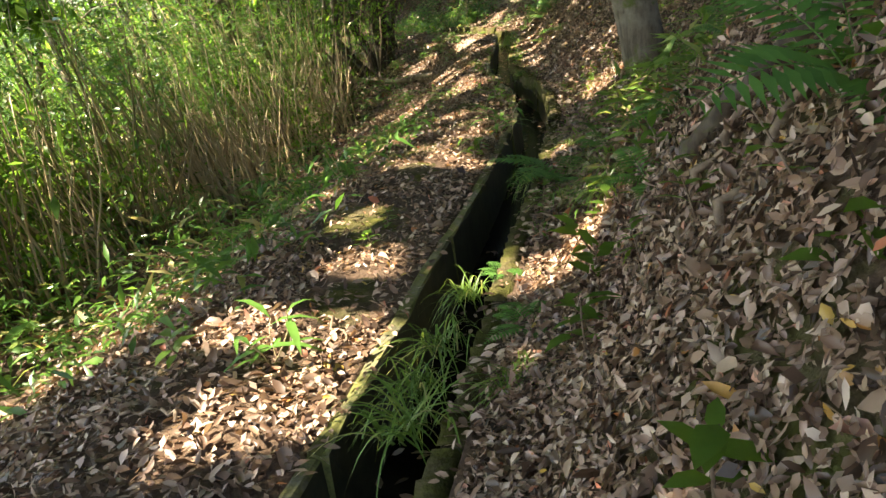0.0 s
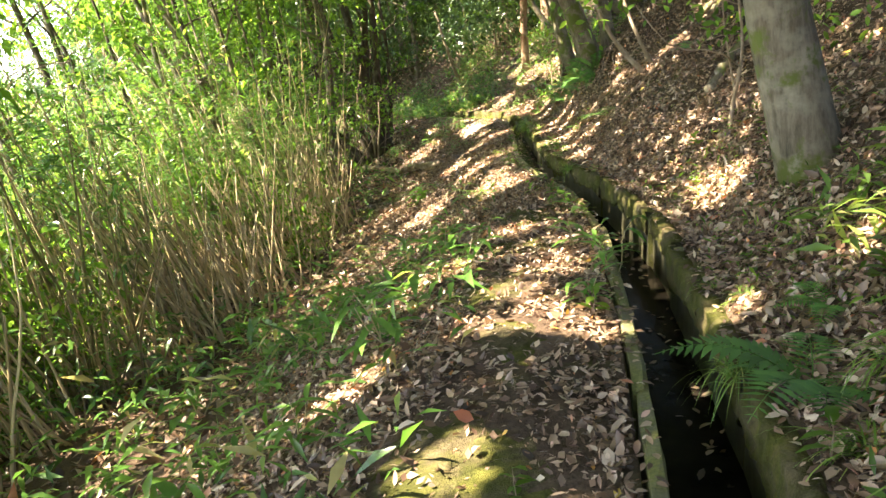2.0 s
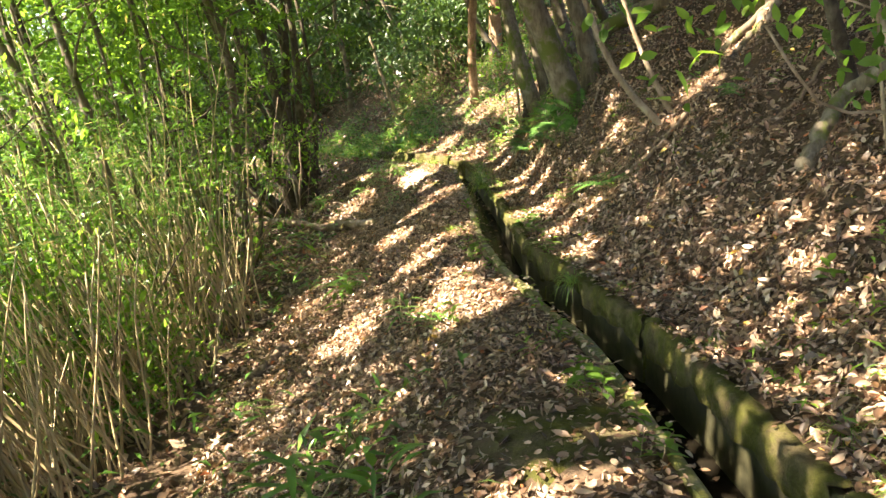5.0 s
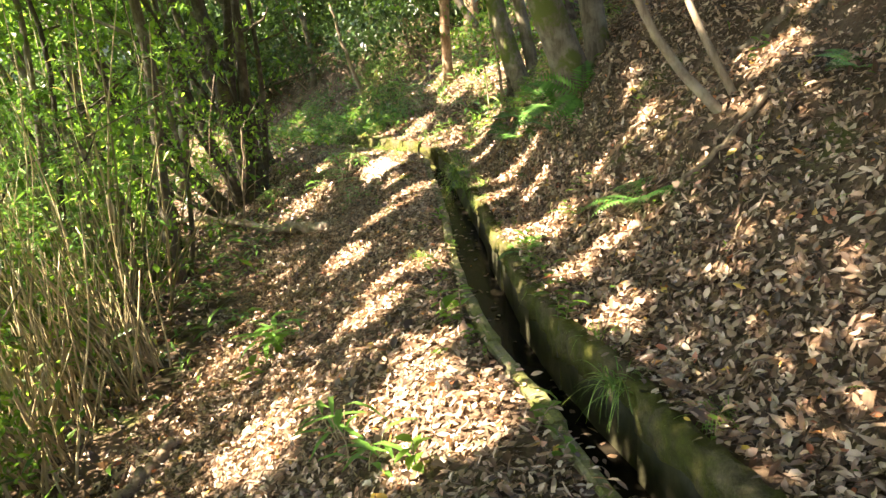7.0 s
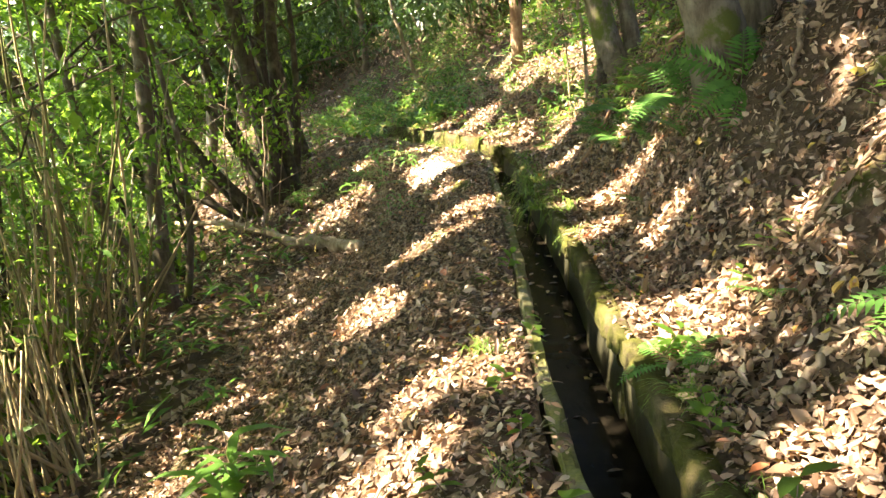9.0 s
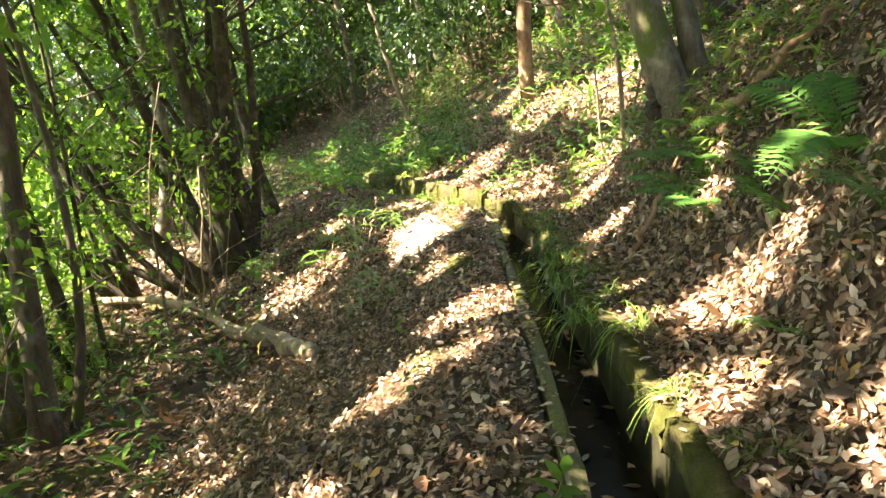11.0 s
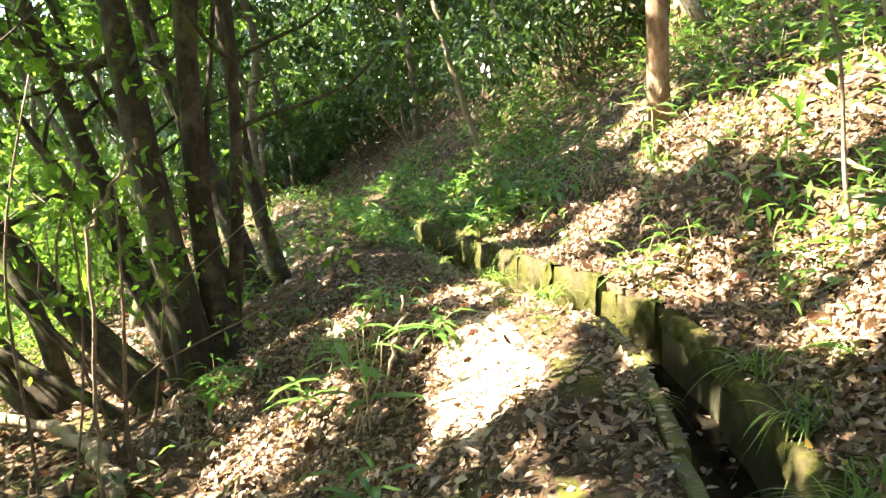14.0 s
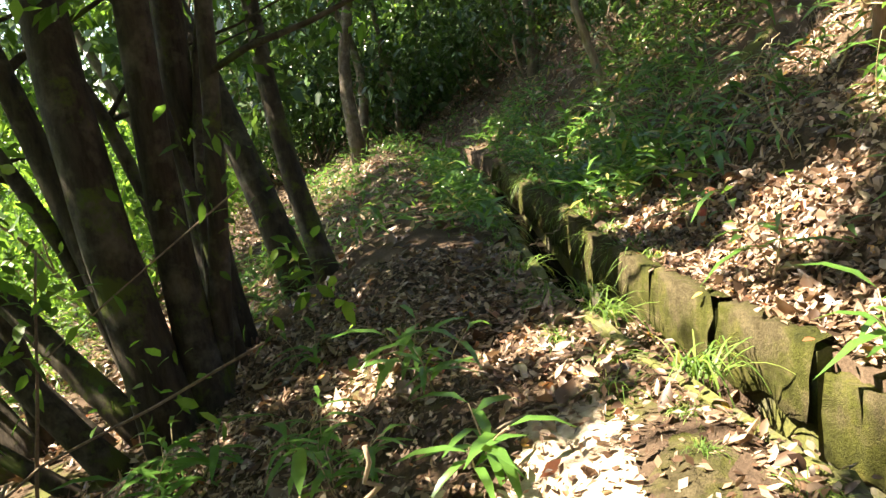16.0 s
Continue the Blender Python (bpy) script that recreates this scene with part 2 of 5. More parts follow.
def strips(base, along, length, width, droop, steps=5):
    """Arching grass blades: narrow strips that taper and bend down."""
    along = unit(along)
    side = unit(np.cross(along, [0, 0, 1.0]) + 1e-6)
    L, W, D = np.asarray(length)[:, None], np.asarray(width)[:, None], np.asarray(droop)[:, None]
    rows = []
    for k in range(steps + 1):
        s = k / steps
        p = base + along * L * s - np.array([0, 0, 1.0]) * D * L * s * s
        w = W * (1 - s) ** 0.6 * 0.5 + 0.0004
        rows += [p - side * w, p + side * w]
    v = np.stack(rows, 1).reshape(-1, 3)
    m = 2 * (steps + 1)
    i = np.arange(len(base))[:, None] * m
    tri = []
    for k in range(steps):
        tri += [i + [2 * k, 2 * k + 1, 2 * k + 3], i + [2 * k, 2 * k + 3, 2 * k + 2]]
    return v, np.concatenate(tri, 1).reshape(-1, 3)


def tube(points, radii, sides=8, rng=None, rough=0.0):
    """A tapering limb along points, closed at its end."""
    p = np.asarray(points, float)
    r = np.asarray(radii, float)
    d = unit(np.gradient(p, axis=0))
    ref = np.array([1.0, 0.0, 0.0]) if abs(d[0][0]) < 0.8 else np.array([0.0, 1.0, 0.0])
    a = unit(np.cross(d, ref))
    b = np.cross(d, a)
    ang = np.arange(sides) * 2 * np.pi / sides
    rr = r[:, None] * np.ones(sides)
    if rng is not None and rough:
        rr = rr * (1 + rough * rng.uniform(-1, 1, rr.shape))
    ring = p[:, None] + rr[..., None] * (np.cos(ang)[None, :, None] * a[:, None] + np.sin(ang)[None, :, None] * b[:, None])
    v = np.concatenate([ring.reshape(-1, 3), p[:1], p[-1:]])
    n, f = len(p), []
    j = np.arange(sides)
    k = (j + 1) % sides
    for i in range(n - 1):
        o, q = i * sides, (i + 1) * sides
        f.append(np.stack([o + j, o + k, q + k], 1))
        f.append(np.stack([o + j, q + k, q + j], 1))
    f.append(np.stack([np.full(sides, n * sides), k, j], 1))
    f.append(np.stack([np.full(sides, n * sides + 1), (n - 1) * sides + j, (n - 1) * sides + k], 1))
    return v, np.concatenate(f)


def bent(start, end, rng, steps=8, sway=0.05, sag=0.0):
    """Points of a crooked limb from start to end."""
    s, e = np.asarray(start, float), np.asarray(end, float)
    t = np.linspace(0, 1, steps)[:, None]
    p = s + (e - s) * t
    L = np.linalg.norm(e - s)
    w1, w2 = rng.normal(0, 1, 3), rng.normal(0, 1, 3)
    p = p + np.sin(t * np.pi) * w1 * sway * L + np.sin(t * np.pi * 2.3) * w2 * sway * 0.5 * L
    p[:, 2] -= (sag * L * 4 * t * (1 - t))[:, 0]
    return p
# ---- the lie of the land ----
DITCH_Y = np.array([-60, -8, 0, 2.1, 3.8, 5.3, 7.0, 8.5, 10.0, 11.5, 12.2, 13.3, 14.5, 16.8, 18.8, 20.6, 21.55, 22.15, 23.1, 24.1, 26.5, 30, 36, 45, 60, 200.0])
DITCH_X = np.array([-11, -2.3, -0.85, -0.43, -0.1, 0.2, 0.5, 0.68, 0.70, 0.62, 0.57, 0.64, 0.75, 0.97, 1.10, 1.25, 1.34, 1.05, 0.62, 0.27, -0.25, -1.1, -3.0, -6.6, -14, -95.0])
HALF = 0.24


def ditch_x(y):
    """The ditch's middle line."""
    return np.interp(y, DITCH_Y, DITCH_X) + 0.17


def soft(x, k):
    return k * np.logaddexp(0, x / k)


def swell(x, y):
    return (0.5 * np.sin(1.3 * x + 0.7 * y + 1.0) * np.sin(0.9 * y - 0.4 * x) + 0.3 * np.sin(2.9 * x - 1.7 * y) * np.sin(3.3 * y + 0.8)
            + 0.2 * np.sin(6.1 * x + 2.0 * y) * np.sin(5.3 * y - 2.2 * x + 2))


def ground_z(x, y):
    """Height of the ground, level with the ditch's rim beside it."""
    x, y = np.asarray(x, float), np.asarray(y, float)
    u = x - ditch_x(y)
    d = np.abs(u) - HALF
    w = np.interp(y, [0, 7.5, 11, 20, 22.5, 26, 40], [0.95, 0.95, 0.25, 0.25, 0.75, 0.9, 1.1])
    left = -0.5 * soft(d - w, 0.16) + 0.37 * soft(d - w - 2.05, 0.3) - 0.27 * soft(d - 6.5, 0.6) + 0.4 * soft(d - 22.0, 2.0) - 0.02
    s = np.interp(y, [-2, 0.4, 1.3, 3.0, 4.6, 9, 12, 14, 15, 18.6, 19.6, 21.5, 26, 40], [0.4, 0.6, 1.5, 1.5, 0.9, 0.8, 0.9, 1.1, 1.6, 1.6, 1.3, 0.65, 0.62, 0.6])
    foot = np.interp(y, [12, 15, 19, 22], [0.28, 0.38, 0.38, 0.28])
    right = np.interp(y, [21.9, 22.5, 25, 27.5], [0.02, 0.09, 0.09, 0.02]) + s * soft(d - foot, 0.1) - (s - 0.62) * soft(d - 1.25, 0.2) - 0.6 * soft(d - 18.0, 2.0)
    z = np.where(u < 0, left, right)
    grow = np.clip(d / 0.5, 0, 1) * 0.06 + np.clip((d - 2) / 6, 0, 1) * 0.25
    # hummocks and hollows of the worn bank
    worn = np.clip((u - 0.75) / 0.6, 0, 1) * np.clip((4.5 - u) / 1.0, 0, 1) * 0.07
    lumps = np.sin(3.1 * x + 1.9 * np.sin(1.7 * y)) * np.sin(2.6 * y + 1.3 * np.sin(2.3 * x)) + 0.5 * np.sin(7.3 * x + 2.0) * np.sin(6.1 * y + 3.0 * np.sin(x))
    return z + grow * swell(x, y) + worn * lumps


def build_ground():
    near = np.concatenate([np.arange(0.25, 3.2, 0.075), np.arange(3.2, 7, 0.2), np.geomspace(7, 220, 26)])
    cols = np.concatenate([-near[::-1], [-HALF, -HALF + 0.004, HALF - 0.004, HALF], near])
    ys = np.concatenate([-np.geomspace(150, 4, 14), np.arange(-3.5, 31, 0.085), np.arange(31, 48, 0.3), np.geomspace(48.5, 240, 16)])
    U, Y = np.meshgrid(cols, ys)
    X = U + ditch_x(Y)
    Z = ground_z(X, Y)
    Z = np.where(np.abs(U) < HALF - 0.002, -0.55, Z)
    n, m = U.shape
    idx = np.arange(n * m).reshape(n, m)
    f = np.stack([idx[:-1, :-1], idx[:-1, 1:], idx[1:, 1:], idx[1:, :-1]], -1).reshape(-1, 4)
    v = np.stack([X, Y, Z], -1).reshape(-1, 3)
    return tagged(mesh_object("ground", v, f, M_SOIL, smooth=True), "brown forest soil of a hillside under fallen leaves", "ground", kind="structure")


ground = build_ground()


def build_ditch():
    ditch = tagged(new("drainage_ditch"), "old mossy concrete drainage ditch beside the footpath", "ditch", kind="structure")
    rng = np.random.default_rng(5)
    y = -3.0
    while y < 30:
        step = 0.6 if y > 21.4 else 1.0
        y1 = y + step * math.cos(math.atan2(float(ditch_x(y + step) - ditch_x(y)), step))
        a, b = Vector((float(ditch_x(y)), y, 0)), Vector((float(ditch_x(y1)), y1, 0))
        ang = math.atan2(b.x - a.x, b.y - a.y)
        L = (b - a).length - (0.03 if step < 0.9 else 0.004)
        # a channel block: outer and inner outline, worn upper edges
        outer, inner, low, flr, c = 0.225, 0.165, -0.42, -0.36, 0.012
        left, right = rng.uniform(-0.012, 0.008), rng.uniform(0.0, 0.02) + (0.03 if 6 < y < 12 else 0.0) + float(np.interp(y, [21.8, 22.2, 25.0, 27.5], [0, 0.1, 0.1, 0]))
        prof = [(-outer, low), (-outer, left - c), (-outer + c, left), (-inner - c, left), (-inner, left - c), (-inner + 0.02, flr),
                (inner - 0.02, flr), (inner, right - c), (inner + c, right), (outer - c, right), (outer, right - c), (outer, low)]
        bm = bmesh.new()
        rows = []
        for k in range(5):
            yy = L * k / 4
            rows.append([bm.verts.new((px + rng.normal(0, 0.005), yy, pz + rng.normal(0, 0.005))) for px, pz in prof])
        for r0, r1 in zip(rows, rows[1:]):
            for i in range(len(prof)):
                j = (i + 1) % len(prof)
                fc = bm.faces.new((r0[i], r0[j], r1[j], r1[i]))
                # inner faces carry painted shade, save the right wall past 21.5
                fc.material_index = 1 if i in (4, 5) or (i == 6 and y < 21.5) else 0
        for r, flip in ((rows[0], True), (rows[-1], False)):
            q = r[::-1] if flip else r
            k = len(prof)
            ids = [0, 1, 2, 3, 4, 5], [0, 5, 6, 11], [6, 7, 8, 9, 10, 11]
            for g in ids:
                bm.faces.new([r[i] for i in (g[::-1] if flip else g)])
        bmesh.ops.recalc_face_normals(bm, faces=bm.faces)
        ob = part("channel_block", bm, M_CONCRETE, ditch)
        ob.data.materials.append(M_SHADED_WET)
        ob.matrix_local = Matrix.Translation(a) @ Euler((rng.normal(0, 0.01), rng.normal(0, 0.025), -ang + rng.normal(0, 0.012))).to_matrix().to_4x4()
        # moss cushion along the upper edge on the bank's side
        n, k = max(8, int(L / 0.025)), 11
        ts = np.linspace(0.005, L - 0.005, n)
        vv = []
        for t in ts:
            g = noise.noise(((y + t) * 1.1, 3.0, 0.0)) + 0.4 * noise.noise(((y + t) * 4.0, 9.0, 0.0))
            thick = 0.006 + 0.014 * max(0.0, g)
            drop = 0.13 + 0.09 * noise.noise(((y + t) * 1.4, 0.0, 7.0)) + 0.05 * noise.noise(((y + t) * 6.0, 0.0, 2.0))
            if 12 < y < 21.5:
                drop, thick = 0.7 * drop, 0.8 * thick
            if y > 21.5:
                drop, thick = drop + 0.13, thick + 0.006
            knots = np.array([(inner + 0.004 - 0.056 * drop, right - drop - 0.015), (inner - 0.006 - thick * 0.3 - 0.056 * drop, right - drop), (inner - 0.008 - thick * 0.5 - 0.025 * drop, right - drop * 0.4), (inner + 0.002, right + thick), (outer + 0.005, right + thick * 1.2), (outer + 0.05, right - 0.05)])
            q = np.linspace(0, 5, k)
            for i in range(k):
                px, pz = np.interp(q[i], range(6), knots[:, 0]), np.interp(q[i], range(6), knots[:, 1])
                rough = 0.5 + noise.noise(((y + t) * 14.0, q[i] * 1.7, y)) + 0.6 * noise.noise(((y + t) * 35.0, q[i] * 4.0, 5.0))
                swellx = -0.02 * max(0.0, rough) if 0 < i < 7 else 0.0
                swellz = 0.026 * max(0.0, rough) if 5 < i < 10 else 0.0
                vv.append((px + swellx, t, pz + swellz))
        ff = [(i * k + j, i * k + j + 1, (i + 1) * k + j + 1, (i + 1) * k + j) for i in range(n - 1) for j in range(k - 1)]
        mesh_object("moss", vv, ff, M_MOSS, ob, "yellow-green moss cushion", True)
        y = y1
    return ditch


ditch = build_ditch()
yy = np.arange(-4, 34, 0.3)
wx = ditch_x(yy)
water_v = np.concatenate([np.stack([wx - 0.16, yy, 0 * yy - 0.325], 1), np.stack([wx + 0.16, yy, 0 * yy - 0.325], 1)])
k = len(yy)
water = mesh_object("water", water_v, [(i, k + i, k + i + 1, i + 1) for i in range(k - 1)], M_WATER)
tagged(water, "shallow dark water standing in the ditch", "water", kind="structure")


sy = np.arange(22.5, 24.4, 0.1)
sx = ditch_x(sy)
silt_v = np.concatenate([np.stack([sx + o, sy, np.interp(sy, [22.5, 22.9, 23.8, 24.3], [-0.35, -0.2, -0.18, -0.36]) + dz + 0.02 * np.sin(sy * 9 + o * 20)], 1) for o, dz in ((-0.168, 0.02), (-0.05, 0.0), (0.06, 0.01), (0.168, 0.05))])
k = len(sy)
silt = mesh_object("silt", silt_v, [(j * k + i, (j + 1) * k + i, (j + 1) * k + i + 1, j * k + i + 1) for j in range(3) for i in range(k - 1)], M_SOIL, None, "", True)
tagged(silt, "dark soil and dead leaves filling the ditch past its bend", "soil", kind="structure")


def scatter(rng, n, y0, y1, u0, u1):
    """Random places beside the ditch: u metres from its middle line."""
    y = rng.uniform(y0, y1, n)
    u = rng.uniform(u0, u1, n)
    x = u + ditch_x(y)
    return x, y, u


def slope_up(x, y):
    e = 0.05
    gx = (ground_z(x + e, y) - ground_z(x - e, y)) / (2 * e)
    gy = (ground_z(x, y + e) - ground_z(x, y - e)) / (2 * e)
    return unit(np.stack([-gx, -gy, np.ones_like(gx)], -1))


# moss mats on the footpath: x, y, half width, half length
MATS = [(-0.62, 4.5, 0.28, 0.5), (-0.55, 3.2, 0.2, 0.35), (-0.33, 6.6, 0.3, 0.5), (-0.05, 7.6, 0.3, 0.35), (0.2, 8.6, 0.35, 0.4), (-0.3, 5.6, 0.2, 0.3), (0.78, 19.4, 0.16, 0.5), (0.95, 20.9, 0.16, 0.5), (0.85, 21.8, 0.15, 0.3)]


# trodden bare earth: x, y, half width, half length
BARE = [(0.55, 21.4, 0.45, 1.0), (0.6, 21.6, 0.4, 0.8), (0.55, 19.6, 0.25, 0.7), (0.2, 17.6, 0.3, 0.7), (-0.45, 4.2, 0.3, 1.2), (-0.2, 6.2, 0.3, 0.9)]


# eroded places on the bank where the soil lies open: x, y, half width, half length
SCARS = [(2.43, 13.3, 0.4, 0.5), (2.1, 12.55, 0.22, 0.4), (2.8, 11.1, 0.45, 0.6), (3.1, 12.6, 0.3, 0.4), (1.75, 13.1, 0.14, 0.25), (2.0, 17.0, 0.25, 0.5), (2.3, 14.9, 0.3, 0.5), (1.2, 4.4, 0.2, 0.5), (0.75, 2.2, 0.15, 0.3)]


def on_scar(x, y):
    m = np.zeros(np.shape(x), bool)
    for cx, cy, a, b in SCARS:
        m |= ((x - cx) / a) ** 2 + ((y - cy) / b) ** 2 + 0.5 * swell(x * 3, y * 3) < 1.0
    return m


def on_bare(x, y):
    m = np.zeros(np.shape(x), bool)
    for cx, cy, a, b in BARE:
        m |= ((x - cx) / a) ** 2 + ((y - cy) / b) ** 2 < 1.0
    return m


def on_mat(x, y):
    m = np.zeros(np.shape(x), bool)
    for cx, cy, a, b in MATS:
        m |= ((x - cx) / a) ** 2 + ((y - cy) / b) ** 2 < 1.0
    return m


def build_litter(name, seed, n, y0, y1, u0, u1, size, label, fine=False):
    rng = np.random.default_rng(seed)
    x, y, u = scatter(rng, n, y0, y1, u0, u1)
    keep = (np.abs(u) > HALF + 0.02) & ~(on_mat(x, y) & (rng.random(n) < 0.7)) & ~(on_bare(x, y) & (rng.random(n) < 0.72))
    keep &= ~(on_scar(x, y) & (rng.random(n) < 0.45))
    keep &= swell(x * 0.8, y * 0.9 + 3) + rng.normal(0, 0.5, n) > -0.75
    x, y = x[keep], y[keep]
    n = len(x)
    upv = slope_up(x, y)
    tilt = unit(upv + rng.normal(0, 0.42, (n, 3)))
    a = rng.normal(0, 1, (n, 3))
    along = unit(a - tilt * np.sum(a * tilt, 1, keepdims=True))
    L = size * rng.lognormal(0, 0.28, n) * np.where((y < 3.8) & (x > ditch_x(y)), 0.72, 1.0)
    base = np.stack([x, y, ground_z(x, y)], 1) + upv * (rng.uniform(0.004, 0.035, n)[:, None])
    make = fine_leaves if fine else leaves
    v, f = make(base - along * L[:, None] * 0.5, along, tilt, L, L * rng.uniform(0.28, 0.62, n), rng.uniform(-0.35, 0.5, n), rng.normal(0.0, 0.3, n))
    return tagged(mesh_object(name, v, f, M_LITTER), label, "leaf litter", kind="stuff")


# ---- fallen leaves ----
build_litter("leaf_litter", 18, 36000, -2.5, 25, -2.7, -1.4, 0.05, "dry brown fallen leaves on the slope beside the footpath")
build_litter("leaf_litter", 11, 74000, -2.5, 25, -1.45, 1.0, 0.046, "dry brown and tan fallen leaves lying thick over the footpath", True)
build_litter("leaf_litter", 19, 40000, 0.3, 27, 2.0, 4.4, 0.054, "dry brown fallen leaves high on the bank")
build_litter("leaf_litter", 12, 48000, 0.3, 27, 0.3, 2.05, 0.049, "dry brown fallen leaves on the steep bank", True)
build_litter("leaf_litter", 13, 24000, 20, 48, -5.5, 9, 0.1, "dry fallen leaves on the far slope")
build_litter("leaf_litter", 14, 16000, 3, 30, -7.5, -2.4, 0.095, "fallen leaves and debris under the bamboo")


def build_crumbs(seed, n, y0, y1, u0, u1):
    """Broken bits of leaf and bark between the whole leaves."""
    rng = np.random.default_rng(seed)
    x, y, u = scatter(rng, n, y0, y1, u0, u1)
    keep = (np.abs(u) > HALF + 0.01) & ~(on_mat(x, y) & (rng.random(n) < 0.6))
    x, y = x[keep], y[keep]
    n = len(x)
    upv = slope_up(x, y)
    tilt = unit(upv + rng.normal(0, 0.5, (n, 3)))
    along = unit(np.cross(tilt, rng.normal(0, 1, (n, 3))))
    L = rng.uniform(0.015, 0.05, n)
    base = np.stack([x, y, ground_z(x, y)], 1) + upv * rng.uniform(0.002, 0.03, n)[:, None]
    v, f = flat_leaves(base, along, tilt, L, L * rng.uniform(0.2, 0.7, n))
    return tagged(mesh_object("leaf_debris", v, f, M_LITTER), "crumbled dead leaves and bark between the fallen leaves", "leaf litter", kind="stuff")


build_litter("leaf_litter", 20, 15000, -0.8, 2.8, 0.28, 1.3, 0.037, "brown fallen leaves lying thick on the steep bank", True)
build_litter("leaf_litter", 17, 7000, 0.2, 4.6, 0.28, 1.7, 0.05, "dry fallen leaves clinging to the steep bank", True)
rng = np.random.default_rng(44)
m = 380
ly = rng.uniform(-1, 26, m)
lx = ditch_x(ly) + rng.uniform(-0.14, 0.14, m)
tilt = unit(np.tile([0, 0, 1.0], (m, 1)) + rng.normal(0, 0.25, (m, 3)))
along = unit(np.cross(tilt, rng.normal(0, 1, (m, 3))))
L = rng.uniform(0.04, 0.08, m)
v, f = fine_leaves(np.stack([lx, ly, np.full(m, -0.318)], 1), along, tilt, L, L * 0.4, 0.1, 0.1)
tagged(mesh_object("leaf_litter", v, f, M_LITTER), "wet fallen leaves on the water in the ditch", "leaf litter", kind="stuff")
m = 500
ly = rng.uniform(22.5, 24.3, m)
lx = ditch_x(ly) + rng.uniform(-0.15, 0.15, m)
tilt = unit(np.tile([0, 0, 1.0], (m, 1)) + rng.normal(0, 0.4, (m, 3)))
along = unit(np.cross(tilt, rng.normal(0, 1, (m, 3))))
L = rng.uniform(0.03, 0.07, m)
lz = np.interp(ly, [22.5, 22.9, 23.8, 24.3], [-0.31, -0.165, -0.145, -0.31]) + rng.uniform(0, 0.03, m)
v, f = fine_leaves(np.stack([lx, ly, lz], 1), along, tilt, L, L * 0.45, 0.1, 0.15)
tagged(mesh_object("leaf_litter", v, f, M_LITTER), "dead leaves heaped in the silted ditch", "leaf litter", kind="stuff")
for side, top in ((-1, 0.008), (1, 0.035)):
    m = 2600
    ly = rng.uniform(-1, 24, m)
    ly = ly[swell(ly * 2.3 + side, ly) + rng.normal(0, 0.35, m) > 0.05]
    m = len(ly)
    lx = ditch_x(ly) + side * rng.uniform(0.175, 0.28, m)
    tilt = unit(np.tile([0, 0, 1.0], (m, 1)) + rng.normal(0, 0.3, (m, 3)))
    along = unit(np.cross(tilt, rng.normal(0, 1, (m, 3))))
    L = rng.uniform(0.025, 0.06, m)
    lift = np.where((ly > 6) & (ly < 12) & (side > 0), 0.03, 0.0) + np.where((ly > 21.8) & (side > 0), 0.1, 0.0)
    v, f = fine_leaves(np.stack([lx, ly, top + lift + rng.uniform(0.0, 0.014, m)], 1), along, tilt, L, L * 0.45, 0.1, 0.15)
    tagged(mesh_object("leaf_litter", v, f, M_LITTER), "fallen leaves caught along the rim of the ditch", "leaf litter", kind="stuff")
build_crumbs(15, 60000, -1.5, 24, -2.4, -0.24)
build_crumbs(16, 40000, 0.3, 22, 0.24, 2.8)


def thing(name, label, category, group="", kind=""):
    return tagged(new(name), label, category, group, kind)


def stand(x, y, turn=0.0, size=1.0, sink=0.02, lean=(0.0, 0.0)):
    """A pose on the ground."""
    z = float(ground_z(x, y)) - sink
    return Matrix.LocRotScale((x, y, z), Euler((lean[0], lean[1], turn)), (size,) * 3)


def put(proto, m):
    """A copy of a thing at pose m, with m's size."""
    ob = copy_thing(proto, Matrix.LocRotScale(m.translation, m.to_quaternion(), None))
    ob.scale = m.to_scale()
    return ob


# ---- moss mats on the footpath ----
def moss_mat(x, y, a, b, seed, earth=False):
    rng = np.random.default_rng(seed)
    n, k = 9, 30
    vv, ff = [], []
    for i in range(n):
        r = i / (n - 1)
        for j in range(k):
            t = 2 * math.pi * j / k
            wob = 1 + 0.5 * noise.noise((1.6 * math.cos(t) + x, 1.6 * math.sin(t), y)) + 0.25 * noise.noise((5 * math.cos(t), 5 * math.sin(t) + x, y))
            px, py = x + a * r * wob * math.cos(t), y + b * r * wob * math.sin(t)
            vv.append((px, py, float(ground_z(px, py)) - 0.008 + 0.02 * (1 - r ** 2) + rng.normal(0, 0.003)))
    for i in range(n - 1):
        for j in range(k):
            q = (j + 1) % k
            ff.append((i * k + j, (i + 1) * k + j, (i + 1) * k + q, i * k + q))
    if earth:
        return tagged(mesh_object("bare_earth", vv, ff, M_SUNLIT_EARTH, None, "", True), "bare trodden earth on the footpath, paled as a sun patch", "bare earth", kind="structure")
    return tagged(mesh_object("moss_mat", vv, ff, M_MOSS, None, "", True), "low cushion of yellow-green moss on the footpath", "moss", "moss on the footpath")


for i, (mx, my, ma, mb) in enumerate(MATS):
    moss_mat(mx, my, ma, mb, 40 + i)
# earth mats under the sun patch, with its brightness in their colour
moss_mat(0.5, 21.3, 0.36, 0.85, 60, True)
moss_mat(0.48, 22.1, 0.26, 0.35, 61, True)


